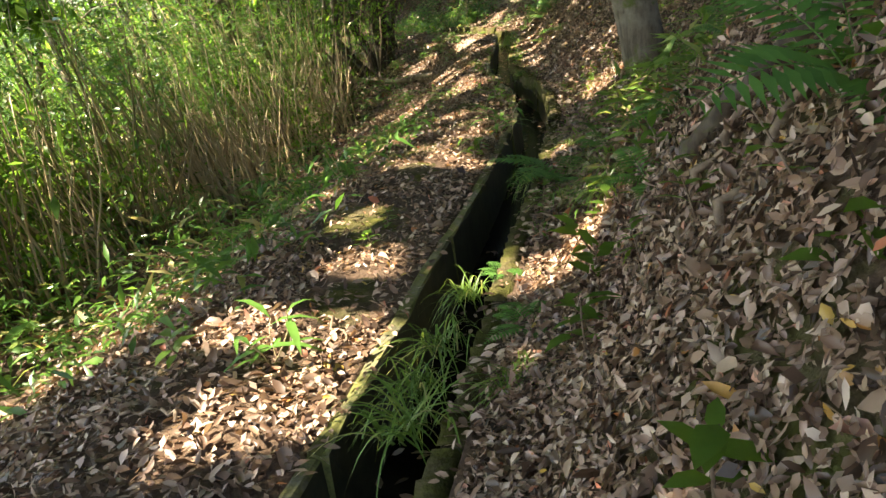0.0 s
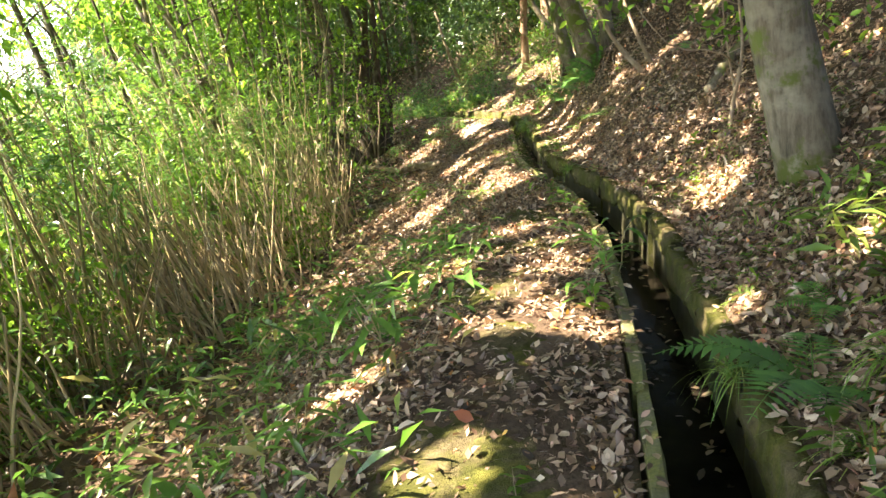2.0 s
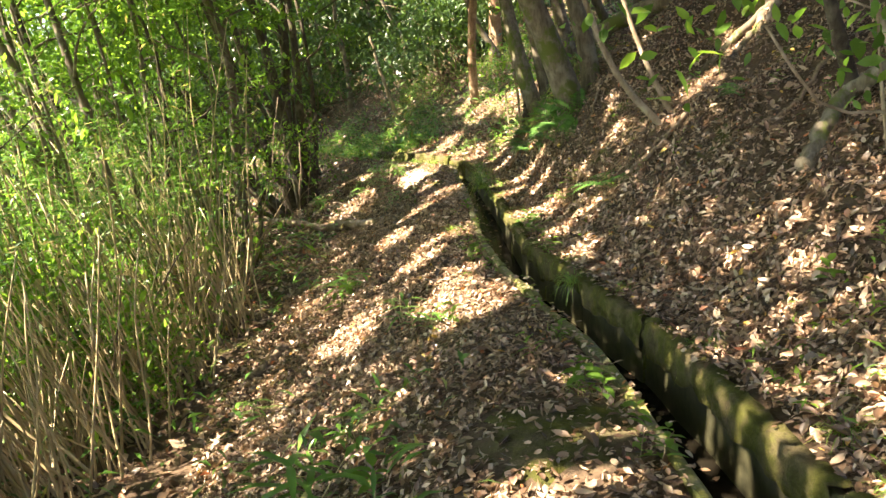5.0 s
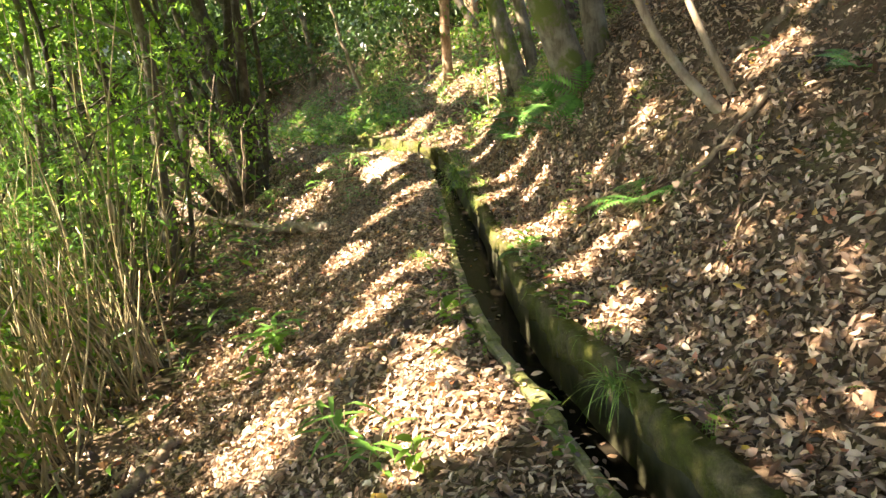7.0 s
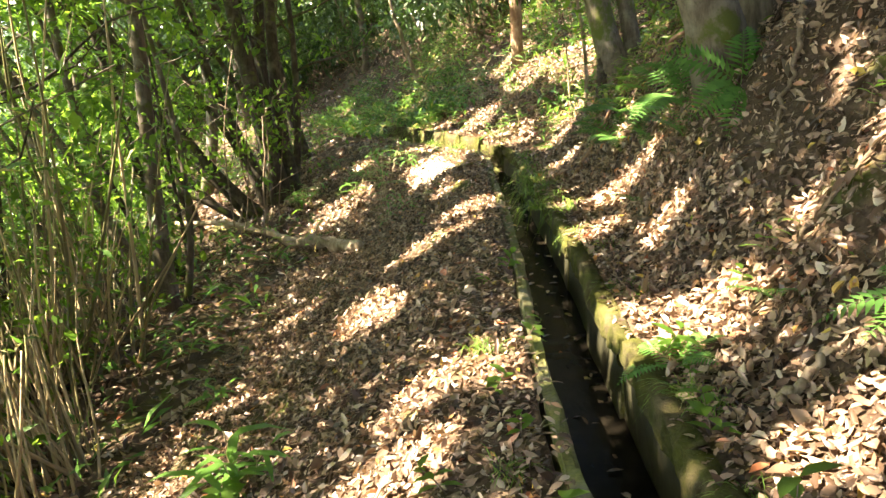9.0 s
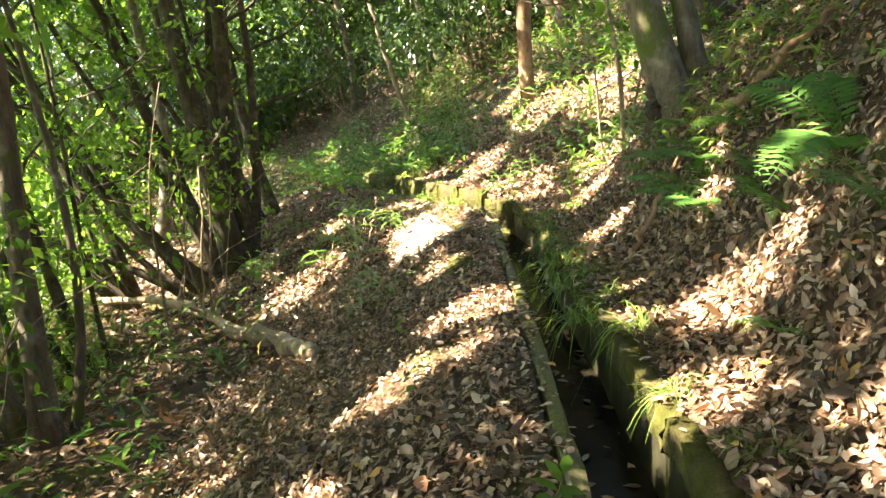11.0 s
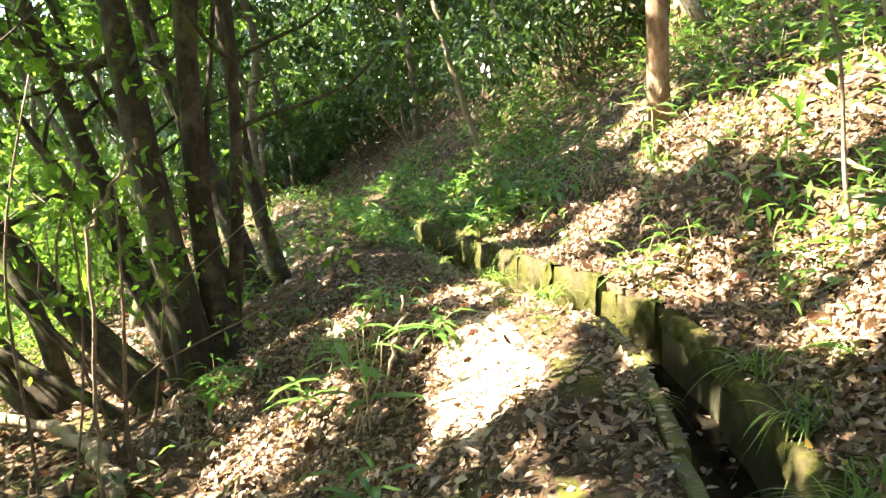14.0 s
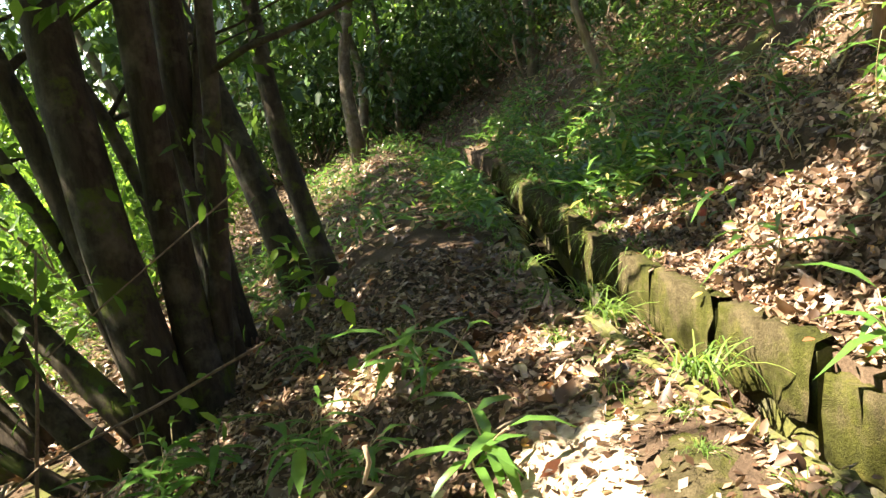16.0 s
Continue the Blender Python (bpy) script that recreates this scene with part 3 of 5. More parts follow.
# ---- trees ----
# sun patches wanted; crowns are cut open for them: x, y, size along x and y
OPEN_START = [(-0.91, 2.91, 0.25, 0.2), (-0.5, 2.7, 0.25, 0.3), (-0.7, 2.2, 0.3, 0.2), (-0.64, 4.5, 0.2, 0.2), (-0.5, 3.7, 0.2, 0.3), (0.05, 3.3, 0.15, 0.2), (-0.2, 5.9, 0.3, 0.2), (-1.1, 5.6, 0.3, 0.15), (0.12, 6.9, 0.2, 0.12), (-0.6, 7.3, 0.35, 0.15), (1.47, 7.8, 0.3, 0.2), (0.1, 8.2, 0.25, 0.12)]
OPEN_MIDDLE = [(-2.25, 13.36, 0.4, 0.3), (-0.72, 12.16, 0.36, 0.36), (0.27, 11.1, 0.4, 0.22), (-0.17, 16.0, 0.28, 0.5), (0.08, 11.7, 0.35, 0.25), (1.37, 13.84, 0.4, 0.25), (-2.5, 13.9, 0.4, 0.4), (2.78, 13.0, 0.3, 0.2), (0.28, 13.9, 0.4, 0.18), (1.1, 14.16, 0.2, 0.2), (0.0, 13.2, 0.35, 0.2), (1.38, 15.94, 0.3, 0.2), (-0.9, 17.2, 0.3, 0.12), (-1.2, 14.6, 0.3, 0.15)]
OPEN_END = [(0.52, 21.45, 0.46, 0.7), (0.45, 20.9, 0.26, 0.25), (-0.54, 21.9, 0.3, 0.25), (0.73, 17.8, 0.3, 0.25), (1.8, 22.2, 0.35, 0.3), (3.0, 22.9, 0.7, 0.7), (0.35, 23.0, 0.3, 0.18), (0.9, 22.0, 0.3, 0.4), (-0.48, 23.0, 0.25, 0.15), (1.5, 23.6, 0.45, 0.35), (2.4, 24.0, 0.6, 0.6), (0.62, 19.58, 0.25, 0.2), (2.4, 26.0, 0.7, 0.5)]
fleck = np.random.default_rng(31)
OPEN_END += [(2.2, 20.6, 0.4, 0.3), (2.6, 21.6, 0.45, 0.35), (1.9, 19.0, 0.25, 0.18), (2.1, 17.6, 0.2, 0.12), (1.7, 15.2, 0.22, 0.12), (2.3, 13.9, 0.18, 0.12), (1.6, 12.6, 0.22, 0.1), (3.6, 13.6, 0.4, 0.3), (1.42, 22.3, 0.25, 0.25), (1.15, 22.9, 0.25, 0.2)]
OPEN_SMALL = []
for k in range(84):
    fy = fleck.uniform(1.5, 27)
    OPEN_SMALL.append((float(ditch_x(fy)) + fleck.uniform(-1.6, 3.2), fy, fleck.uniform(-0.03, 0.1), fleck.uniform(-0.03, 0.06)))
for k in range(60):
    fy = fleck.uniform(22, 32) if k % 3 else fleck.uniform(14, 22)
    OPEN_SMALL.append((float(ditch_x(fy)) + fleck.uniform(-1.0, 3.6), fy, fleck.uniform(0.02, 0.16), fleck.uniform(0.0, 0.1)))
OPEN_END += [(-3.5, 23.6, 0.7, 0.5), (-4.4, 24.4, 0.8, 0.6), (-0.95, 21.75, 0.5, 0.35), (0.45, 28.5, 0.5, 0.3), (-0.5, 27.9, 0.45, 0.2), (0.37, 24.4, 0.25, 0.2), (0.6, 25.4, 0.3, 0.3), (-1.5, 33.4, 0.6, 0.3), (0.95, 24.6, 0.3, 0.25), (1.29, 12.6, 0.2, 0.12), (1.2, 11.8, 0.12, 0.06), (-3.1, 24.3, 0.5, 0.4), (-4.8, 27.1, 0.8, 0.5), (-2.25, 15.8, 0.4, 0.3)]
OPEN_START += [(0.22, 3.08, 0.2, 0.16), (0.45, 3.0, 0.15, 0.1), (0.58, 3.4, 0.2, 0.14), (1.08, 4.5, 0.2, 0.1), (1.3, 5.5, 0.2, 0.12), (0.7, 5.6, 0.2, 0.1)]
OPEN_THICKET = [(0.14, 5.6, 0.12, 0.15), (-0.24, 6.45, 0.1, 0.16), (1.8, 16.6, 0.28, 0.28), (1.5, 17.0, 0.12, 0.12), (0.63, 17.15, 0.12, 0.14), (-3.7, 5.5, 0.6, 0.6), (-3.6, 7.6, 0.7, 0.6), (-3.4, 9.5, 0.5, 0.4), (-4.2, 4.5, 1.1, 0.9), (-4.8, 7.0, 1.2, 1.0), (-4.8, 9.5, 1.0, 0.7), (-4.4, 11.2, 0.6, 0.5), (-2.7, 14.2, 0.45, 0.4), (-3.1, 15.2, 0.4, 0.4), (-3.3, 12.6, 0.4, 0.4), (-5.5, 23.0, 1.0, 0.9), (-7.0, 25.5, 1.6, 1.3), (-8.5, 29.0, 1.6, 1.3), (-6.5, 21.5, 1.0, 0.9), (-3.9, 25.2, 0.5, 0.5), (-5.0, 20.6, 0.6, 0.6), (-5.6, 2.5, 0.8, 0.8), (1.25, 11.7, 0.12, 0.12), (0.25, 12.1, 0.16, 0.12), (1.2, 22.6, 0.4, 0.5), (0.8, 23.5, 0.3, 0.4), (1.5, 8.1, 0.2, 0.2), (0.3, 17.1, 0.3, 0.2)]
GAPS = []
for gx, gy, ga, gb in OPEN_START + OPEN_MIDDLE + OPEN_END + OPEN_THICKET + OPEN_SMALL:
    GAPS.append((gx - SUN_TO.x / SUN_TO.z * float(ground_z(gx, gy)), gy - SUN_TO.y / SUN_TO.z * float(ground_z(gx, gy)), ga + 0.1, gb + 0.09, 0.35))


def lit_through(p, rng):
    """True for the leaves that would shade a listed sun patch."""
    k = (p[:, 2] - 0.0) / SUN_TO.z
    gx, gy = p[:, 0] - SUN_TO.x * k, p[:, 1] - SUN_TO.y * k
    gx = gx + rng.normal(0, 0.06, len(p))
    gy = gy + rng.normal(0, 0.06, len(p))
    m = np.zeros(len(p), bool)
    for cx, cy, a, b, turn in GAPS:
        c, s = math.cos(turn), math.sin(turn)
        dx, dy = gx - cx, gy - cy
        m |= ((c * dx + s * dy) / a) ** 2 + ((c * dy - s * dx) / b) ** 2 < 1
    return m


def crown_leaves(rng, centre, spread, n, size, clumps=26):
    """A cloud of leaves in clumps, with gaps between them."""
    c = rng.normal(0, 1, (clumps, 3))
    c = unit(c) * rng.uniform(0.35, 1.0, (clumps, 1)) ** 0.5 * np.asarray(spread)
    which = rng.integers(0, clumps, n)
    r = rng.uniform(0.18, 0.36, clumps)[which][:, None]
    p = c[which] + rng.normal(0, 1, (n, 3)) * r * np.asarray(spread) * np.array([1, 1, 0.55])
    along = unit(rng.normal(0, 1, (n, 3)) + np.array([0, 0, -0.4]))
    up = unit(rng.normal(0, 0.6, (n, 3)) + np.array([0, 0, 1.0]))
    L = size * rng.lognormal(0, 0.25, n)
    return np.asarray(centre) + p, along, up, L


def stem_points(x, y, lean_x, lean_y, height, rng, sway=0.036):
    z = float(ground_z(x, y)) - 0.35
    return bent((x, y, z), (x + lean_x * height, y + lean_y * height, z + height), rng, 12, sway)


def tree(seed, stems, label, bark, crown=(0, 0, 0), leaf=M_DARK_LEAF, count=2600, spread=(1.9, 1.9, 1.3), size=0.12, flare=1.5, sprigs=3, shaped=False):
    """stems: x, y, lean along x and y, height, radius. The crown hangs round the stems' upper ends."""
    rng = np.random.default_rng(seed)
    t = thing("tree", label, "tree", "forest trees")
    cloud = []
    for x, y, lx, ly, h, r in stems:
        p = stem_points(x, y, lx, ly, h, rng)
        s = np.linspace(0, 1, len(p))
        rad = r * (1 - 0.62 * s) * (1 + (flare - 1) * np.exp(-s * 16))
        stem = mesh_object("trunk", *tube(p, rad, 12, rng, 0.05), bark, t, "", True)
        for k in range(sprigs):
            i = rng.integers(len(p) // 3, len(p) - 2)
            a = rng.uniform(0, 2 * math.pi)
            q = p[i] + np.array([math.cos(a), math.sin(a), 0.5]) * rng.uniform(0.7, 1.7)
            limb = bent(p[i], q, rng, 7, 0.07)
            mesh_object("limb", *tube(limb, np.linspace(rad[i] * 0.5, 0.006, 7), 6), bark, stem, "", True)
            m = max(60, count // 14)
            cloud.append(crown_leaves(rng, q, (0.55, 0.55, 0.35), m, size, 6))
        heart = p[-1] + np.array(crown)
        if math.hypot(crown[0], crown[1]) > 0.8:
            reach = bent(p[-3], heart, rng, 9, 0.06, -0.05)
            mesh_object("limb", *tube(reach, np.linspace(rad[-3] * 0.8, 0.012, 9), 7), bark, stem, "", True)
        cloud.append(crown_leaves(rng, heart, spread, count, size))
    if cloud:
        base, along, up, L = (np.concatenate(c) for c in zip(*cloud))
        keep = ~lit_through(base + along * L[:, None] * 0.5, rng)
        base, along, up, L = base[keep], along[keep], up[keep], L[keep]
        cards = fine_leaves(base, along, up, L, L * 0.46, 0.08, 0.2) if shaped else flat_leaves(base, along, up, L, L * 0.46)
        mesh_object("crown", *cards, leaf, t, "green leaves" if shaped else "dense green leaves")
    return t


# trees beside the footpath, with the stems that the walk passes
tree(101, [(2.4, 15.85, -0.36, 0.1, 6.5, 0.17), (2.62, 16.0, -0.24, 0.1, 6.8, 0.13)], "two leaning grey trunks with lichen rooted in the bank", M_BARK_MOSSY, (-0.9, 0, 0.5), count=4200, spread=(2.6, 2.6, 0.9), size=0.19)
tree(102, [(2.74, 19.65, -0.2, 0.05, 7.0, 0.145), (2.96, 19.8, -0.12, 0.08, 6.5, 0.095)], "leaning mossy trunk with a rotten stump at its foot", M_BARK_MOSSY, (-1.6, 0, 0.5), count=4200, spread=(2.6, 2.4, 0.9), size=0.19)
tree(103, [(2.35, 24.9, -0.02, 0.0, 9.0, 0.115)], "slim straight conifer trunk with reddish bark", M_BARK_RED, (-1.0, 0, -0.6), flare=1.2, sprigs=1, count=4500, spread=(2.2, 2.2, 1.2), size=0.18)
tree(104, [(3.5, 28.4, 0.0, 0.0, 9.0, 0.2)], "straight conifer trunk with pale shaggy bark", M_BARK_RED, flare=1.2, sprigs=1)
tree(105, [(4.2, 22.6, -0.2, 0.0, 7.0, 0.15), (4.4, 22.9, -0.05, 0.1, 7.0, 0.11)], "grey trunks higher on the bank", M_BARK, (-2.0, 0, 0.4), count=3500, spread=(2.6, 2.4, 0.9), size=0.19)
tree(106, [(1.72, 6.85, -0.24, -0.06, 7.0, 0.195)], "thick pale trunk with moss at its foot on the bank", M_BARK_MOSSY, (-1.0, 0.2, 0.6), flare=1.1, count=8000, spread=(3.2, 3.2, 1.0), size=0.2)
tree(107, [(4.0, 14.0, -0.35, 0.0, 6.5, 0.14), (4.15, 13.8, 0.05, 0.1, 6.0, 0.08)], "pale trunk with bare roots high on the bank", M_BARK, (-1.2, -1.0, 0.5), count=4500, spread=(2.8, 2.8, 0.9), size=0.19)
tree(108, [(-2.66, 19.4, -0.2, 0.02, 7.0, 0.105), (-2.8, 19.5, -0.36, 0.05, 6.6, 0.08), (-2.6, 19.6, -0.06, 0.1, 5.5, 0.045), (-2.95, 19.7, -0.5, 0.05, 5.0, 0.04)], "slender patchy stems growing out of the bamboo", M_BARK, (-0.6, 0, 0.5), M_BROAD_LEAF)
tree(109, [(-3.6, 20.1, -0.56, 0.0, 6.0, 0.12), (-3.75, 20.5, -0.42, 0.1, 6.5, 0.09), (-4.2, 20.8, -0.7, 0.0, 5.0, 0.06)], "leaning grey stems on the falling slope", M_BARK, (0, 0, 0.3), M_BROAD_LEAF)
tree(110, [(-1.86, 23.68, -0.17, 0.03, 7.5, 0.155), (-1.66, 23.72, -0.1, 0.05, 7.5, 0.12), (-2.0, 23.85, -0.32, 0.0, 6.5, 0.1), (-2.2, 24.1, -0.74, 0.0, 4.8, 0.1), (-2.1, 23.6, -0.68, -0.02, 4.6, 0.09), (-2.3, 23.6, -1.35, 0.0, 2.6, 0.06), (-2.15, 23.95, -0.45, 0.05, 5.6, 0.065), (-1.8, 23.95, -0.03, 0.1, 7.0, 0.07), (-3.05, 23.75, -0.3, 0.0, 4.6, 0.035), (-2.4, 23.9, -0.55, 0.05, 5.2, 0.05), (-2.25, 24.2, -0.2, 0.05, 6.5, 0.055), (-1.75, 24.3, -0.12, 0.1, 6.5, 0.045), (-2.6, 24.3, -0.9, 0.0, 3.8, 0.05), (-2.0, 24.4, 0.06, 0.12, 6.0, 0.04)], "clump of dark grey stems fanning out from one foot", M_BARK_DARK, (-0.4, 0, 0.5), M_BROAD_LEAF, 650)
tree(111, [(-2.06, 24.86, 0.02, 0.05, 7.5, 0.13)], "dark grey trunk beside the footpath", M_BARK_DARK, (0, 0, 0.5), M_BROAD_LEAF)
tree(112, [(-1.93, 26.0, -0.24, 0.08, 7.0, 0.135), (-1.6, 25.8, -0.14, 0.12, 6.8, 0.095)], "pair of dark trunks with peeling patches", M_BARK_DARK, (0, 0, 0.5), M_BROAD_LEAF)
tree(113, [(-4.6, 36.3, -0.12, 0.0, 8.0, 0.16), (-5.4, 38.5, -0.1, 0.0, 8.0, 0.13)], "slender trunks at the bend of the footpath", M_BARK)
tree(114, [(-3.4, 24.3, -0.7, 0.0, 5.0, 0.12), (-3.6, 24.6, -0.4, 0.1, 6.0, 0.1), (-3.3, 24.0, -0.95, -0.1, 4.0, 0.09)], "stems leaning far out over the slope", M_BARK_DARK, (0, 0, 0.3), M_BROAD_LEAF, 1500)
tree(115, [(-3.5, 16.4, -0.4, 0.05, 6.2, 0.09), (-3.7, 16.6, -0.25, 0.1, 6.5, 0.07)], "leaning stems in the bamboo thicket", M_BARK, (0.6, 0, 0.3), M_BROAD_LEAF, 1800)
tree(116, [(-5.0, 12.5, -0.35, 0.05, 6.0, 0.09), (-5.2, 12.3, -0.6, 0.0, 5.0, 0.07), (-4.9, 12.7, -0.15, 0.1, 6.0, 0.06)], "leaning stems behind the bamboo thicket", M_BARK, (0.6, 0, 0.3), M_BROAD_LEAF, 1800)
tree(117, [(-5.2, 8.0, -0.4, 0.05, 6.0, 0.09), (-5.5, 8.3, -0.2, 0.1, 6.0, 0.07)], "leaning stems behind the bamboo thicket", M_BARK, (0.6, 0, 0.3), M_BROAD_LEAF, 1800)
tree(118, [(2.5, 12.7, -0.62, 0.05, 2.6, 0.035), (2.56, 12.8, -0.3, 0.1, 2.4, 0.03)], "two thin bare saplings leaning from the bank", M_DEADWOOD, (0, 0, 0), M_BROAD_LEAF, 130, (0.6, 0.6, 0.4), 0.08, 1.2, 1)
tree(119, [(3.1, 10.4, -0.15, 0.0, 3.0, 0.03), (2.9, 9.4, -0.05, 0.0, 2.4, 0.022)], "thin crooked saplings on the bank", M_DEADWOOD, (0, 0, 0), M_BROAD_LEAF, 160, (0.6, 0.6, 0.5), 0.08, 1.2, 2)
tree(124, [(2.05, 9.05, 0.02, -0.05, 1.7, 0.022), (2.2, 9.2, -0.1, 0.05, 1.5, 0.014)], "crooked sapling with a few green leaves on the bank", M_DEADWOOD, (0, 0, -0.3), M_BROAD_LEAF, 60, (0.4, 0.4, 0.3), 0.085, 1.2, 2, True)
tree(125, [(3.05, 10.9, -0.2, 0.0, 3.2, 0.05), (3.2, 11.2, -0.32, 0.05, 3.4, 0.035)], "dark leaning saplings high on the bank", M_BARK_DARK, (-0.5, 0, 0.2), M_BROAD_LEAF, 200, (0.8, 0.8, 0.5), 0.09, 1.3, 2)
tree(126, [(2.62, 21.4, 0.02, 0.02, 3.2, 0.03), (2.66, 21.42, 0.22, 0.05, 2.2, 0.02), (2.6, 21.4, -0.14, 0.0, 1.8, 0.016)], "thin forked pale sapling on the sunny bank", M_DEADWOOD, (0, 0, -0.2), M_BROAD_LEAF, 90, (0.6, 0.5, 0.4), 0.09, 1.2, 2, True)
# added low crowns, out of view overhead, that dim the bank
for k, (sx0, sy0) in enumerate(((2.3, 1.8), (2.2, 0.2), (3.7, 9.3), (4.1, 12.1), (4.3, 14.4))):
    tree(540 + k, [(sx0, sy0, -0.25, 0.0, 3.1, 0.055)], "low evergreen tree added out of view to darken the bank", M_BARK_DARK, (-0.6, 0, 0.1), M_DARK_LEAF, 4200, (1.5, 1.8, 0.5), 0.14, 1.3, 1)
tree(120, [(1.75, 2.6, 0.1, 0.0, 5.0, 0.16), (1.6, 3.0, -0.4, -0.15, 3.2, 0.05)], "dark trunk leaning over the bank", M_BARK_DARK, (-2.2, -0.5, 0.8), M_DARK_LEAF, 5000, (2.8, 3.0, 0.8), 0.19)
tree(121, [(-1.95, 22.3, 0.1, -0.08, 2.3, 0.018), (-2.1, 22.5, 0.02, -0.1, 2.6, 0.016), (-1.85, 22.45, 0.16, 0.0, 1.9, 0.012)], "leafy sapling with bright green leaves beside the grey stems", M_TWIG, (0.1, -0.1, -0.5), M_BROAD_LEAF, 60, (0.45, 0.45, 0.35), 0.075, 1.1, 1, True)
tree(123, [(-2.35, 21.8, 0.1, 0.0, 3.1, 0.014), (-2.5, 22.0, 0.14, 0.02, 2.8, 0.012)], "leafy sapling with bright green leaves above the fallen branch", M_TWIG, (0.15, -0.1, -0.7), M_BROAD_LEAF, 360, (0.5, 0.5, 0.4), 0.085, 1.1, 2, True)
tree(122, [(-3.2, 18.2, 0.05, 0.0, 2.6, 0.02), (-3.0, 18.4, 0.12, 0.0, 2.4, 0.018)], "leafy sapling at the end of the bamboo thicket", M_TWIG, (0.2, 0, -0.4), M_BROAD_LEAF, 160, (0.7, 0.6, 0.35), 0.085, 1.1, 3, True)
for k, (sx0, sy0) in enumerate(((-3.1, 15.3), (-3.4, 17.2), (-3.9, 18.4), (-3.1, 21.6), (-4.4, 16.2), (-4.6, 13.6))):
    g = np.random.default_rng(90 + k)
    tree(530 + k, [(sx0, sy0, -0.28 + g.normal(0, 0.06), 0.02, 6.2, g.uniform(0.055, 0.08)), (sx0 - 0.12, sy0 + 0.1, -0.45 + g.normal(0, 0.08), 0.06, 5.6, g.uniform(0.04, 0.06)), (sx0 + 0.1, sy0 + 0.16, -0.12 + g.normal(0, 0.06), 0.08, 5.8, g.uniform(0.03, 0.05))], "dark stems leaning together out of the thicket", M_BARK_DARK if k % 2 else M_BARK, (-0.3, 0, 0.2), M_BROAD_LEAF, 260, (1.3, 1.3, 0.9), 0.1, 1.3, 3)
thin = np.random.default_rng(66)
for k in range(9):
    ty = thin.uniform(5, 19)
    tx = float(np.interp(ty, [2.0, 9.0, 14.5, 19.5], [-4.9, -3.9, -2.9, -3.6])) - thin.uniform(0.0, 2.2)
    tree(130 + k, [(tx, ty, thin.normal(-0.3, 0.14), thin.normal(0, 0.08), thin.uniform(4.2, 6.2), thin.uniform(0.025, 0.05))], "thin leaning tree among the bamboo", M_BARK, (0.2, 0, -0.6), M_BROAD_LEAF, 230, (1.3, 1.3, 0.9), 0.1, 1.2, 4)

# trees added for shade: their crowns close over the footpath
far = np.random.default_rng(77)
for k, (fy, off) in enumerate(((-10.5, -5.0), (-6.8, -5.2), (-3.0, -5.4), (1.0, -5.8), (4.0, -6.0), (6.6, -5.6), (10.2, -5.9), (14.6, -5.5), (17.9, -5.4), (21.5, -5.3), (25.0, -5.6), (29.0, -6.0), (33.0, -5.0), (37.0, -5.5), (41.5, -5.0))):
    fx = float(ditch_x(fy)) + off
    tree(150 + k, [(fx, fy, far.normal(0.02, 0.06), far.normal(0, 0.06), far.uniform(7.0, 8.2), far.uniform(0.05, 0.08))], "slender tree added to shade the footpath", M_BARK, (1.1, 0, 0), M_BROAD_LEAF, 7600, (2.4, 2.5, 0.9), 0.19, 1.3, 2)
for k in range(44):
    fy = far.uniform(27, 54)
    fx = float(ditch_x(fy)) + (far.uniform(2.2, 13) if k % 3 else far.uniform(-11, -3.0))
    tree(200 + k, [(fx, fy, far.normal(-0.12, 0.14), far.normal(0, 0.06), far.uniform(5, 8), far.uniform(0.05, 0.14))], "slender trunk in the shade of the wood", M_BARK, (0, 0, -0.4), M_DARK_LEAF, 1500, (2.3, 2.3, 2.2), 0.2, 1.3, 2)
for k in range(34):
    fy = far.uniform(0, 46)
    off = far.uniform(10, 18)
    fx = float(ditch_x(fy)) - off
    tree(400 + k, [(fx, fy, far.normal(-0.1, 0.15), far.normal(0, 0.08), far.uniform(3.5, 4.5 + 0.45 * (off - 8)), far.uniform(0.05, 0.1))], "leafy tree on the slope below the footpath", M_BARK, (0, 0, -0.6), M_BROAD_LEAF, 1200, (2.2, 2.2, 2.0), 0.18, 1.3, 2)
# added trees; unseen crowns set far out to keep sun off the bank
for k, fy in enumerate((-9.0, -5.5, -2.0, 0.8, 4.8, 10.5, 12.2, 14.6, 17.6, 23.0, 27.0, 30.5, 34.0, 38.0)):
    fx = float(ditch_x(fy)) + 3.9 + 0.5 * (k % 2)
    tree(470 + k, [(fx, fy, -0.34, far.normal(0, 0.05), 6.6, far.uniform(0.07, 0.11))], "grey tree added on the bank for its crown's shade", M_BARK, (-4.6, 0, -1.2), M_DARK_LEAF, 6500, (2.6, 2.4, 0.9), 0.19, 1.4, 2)
# added row of crowns that cuts the skylight on the bank
for k, fy in enumerate((3.0, 5.5, 7.5, 9.5, 11.5, 13.5, 16.5, 19.5, 22.0)):
    fx = float(ditch_x(fy)) + 5.6 + 0.7 * (k % 2)
    tree(500 + k, [(fx, fy, -0.1, far.normal(0, 0.05), 5.4, far.uniform(0.07, 0.12))], "evergreen tree added to darken the bank", M_BARK, (-1.4, 0, -0.4), M_DARK_LEAF, 5200, (2.4, 2.0, 1.0), 0.19, 1.4, 2)
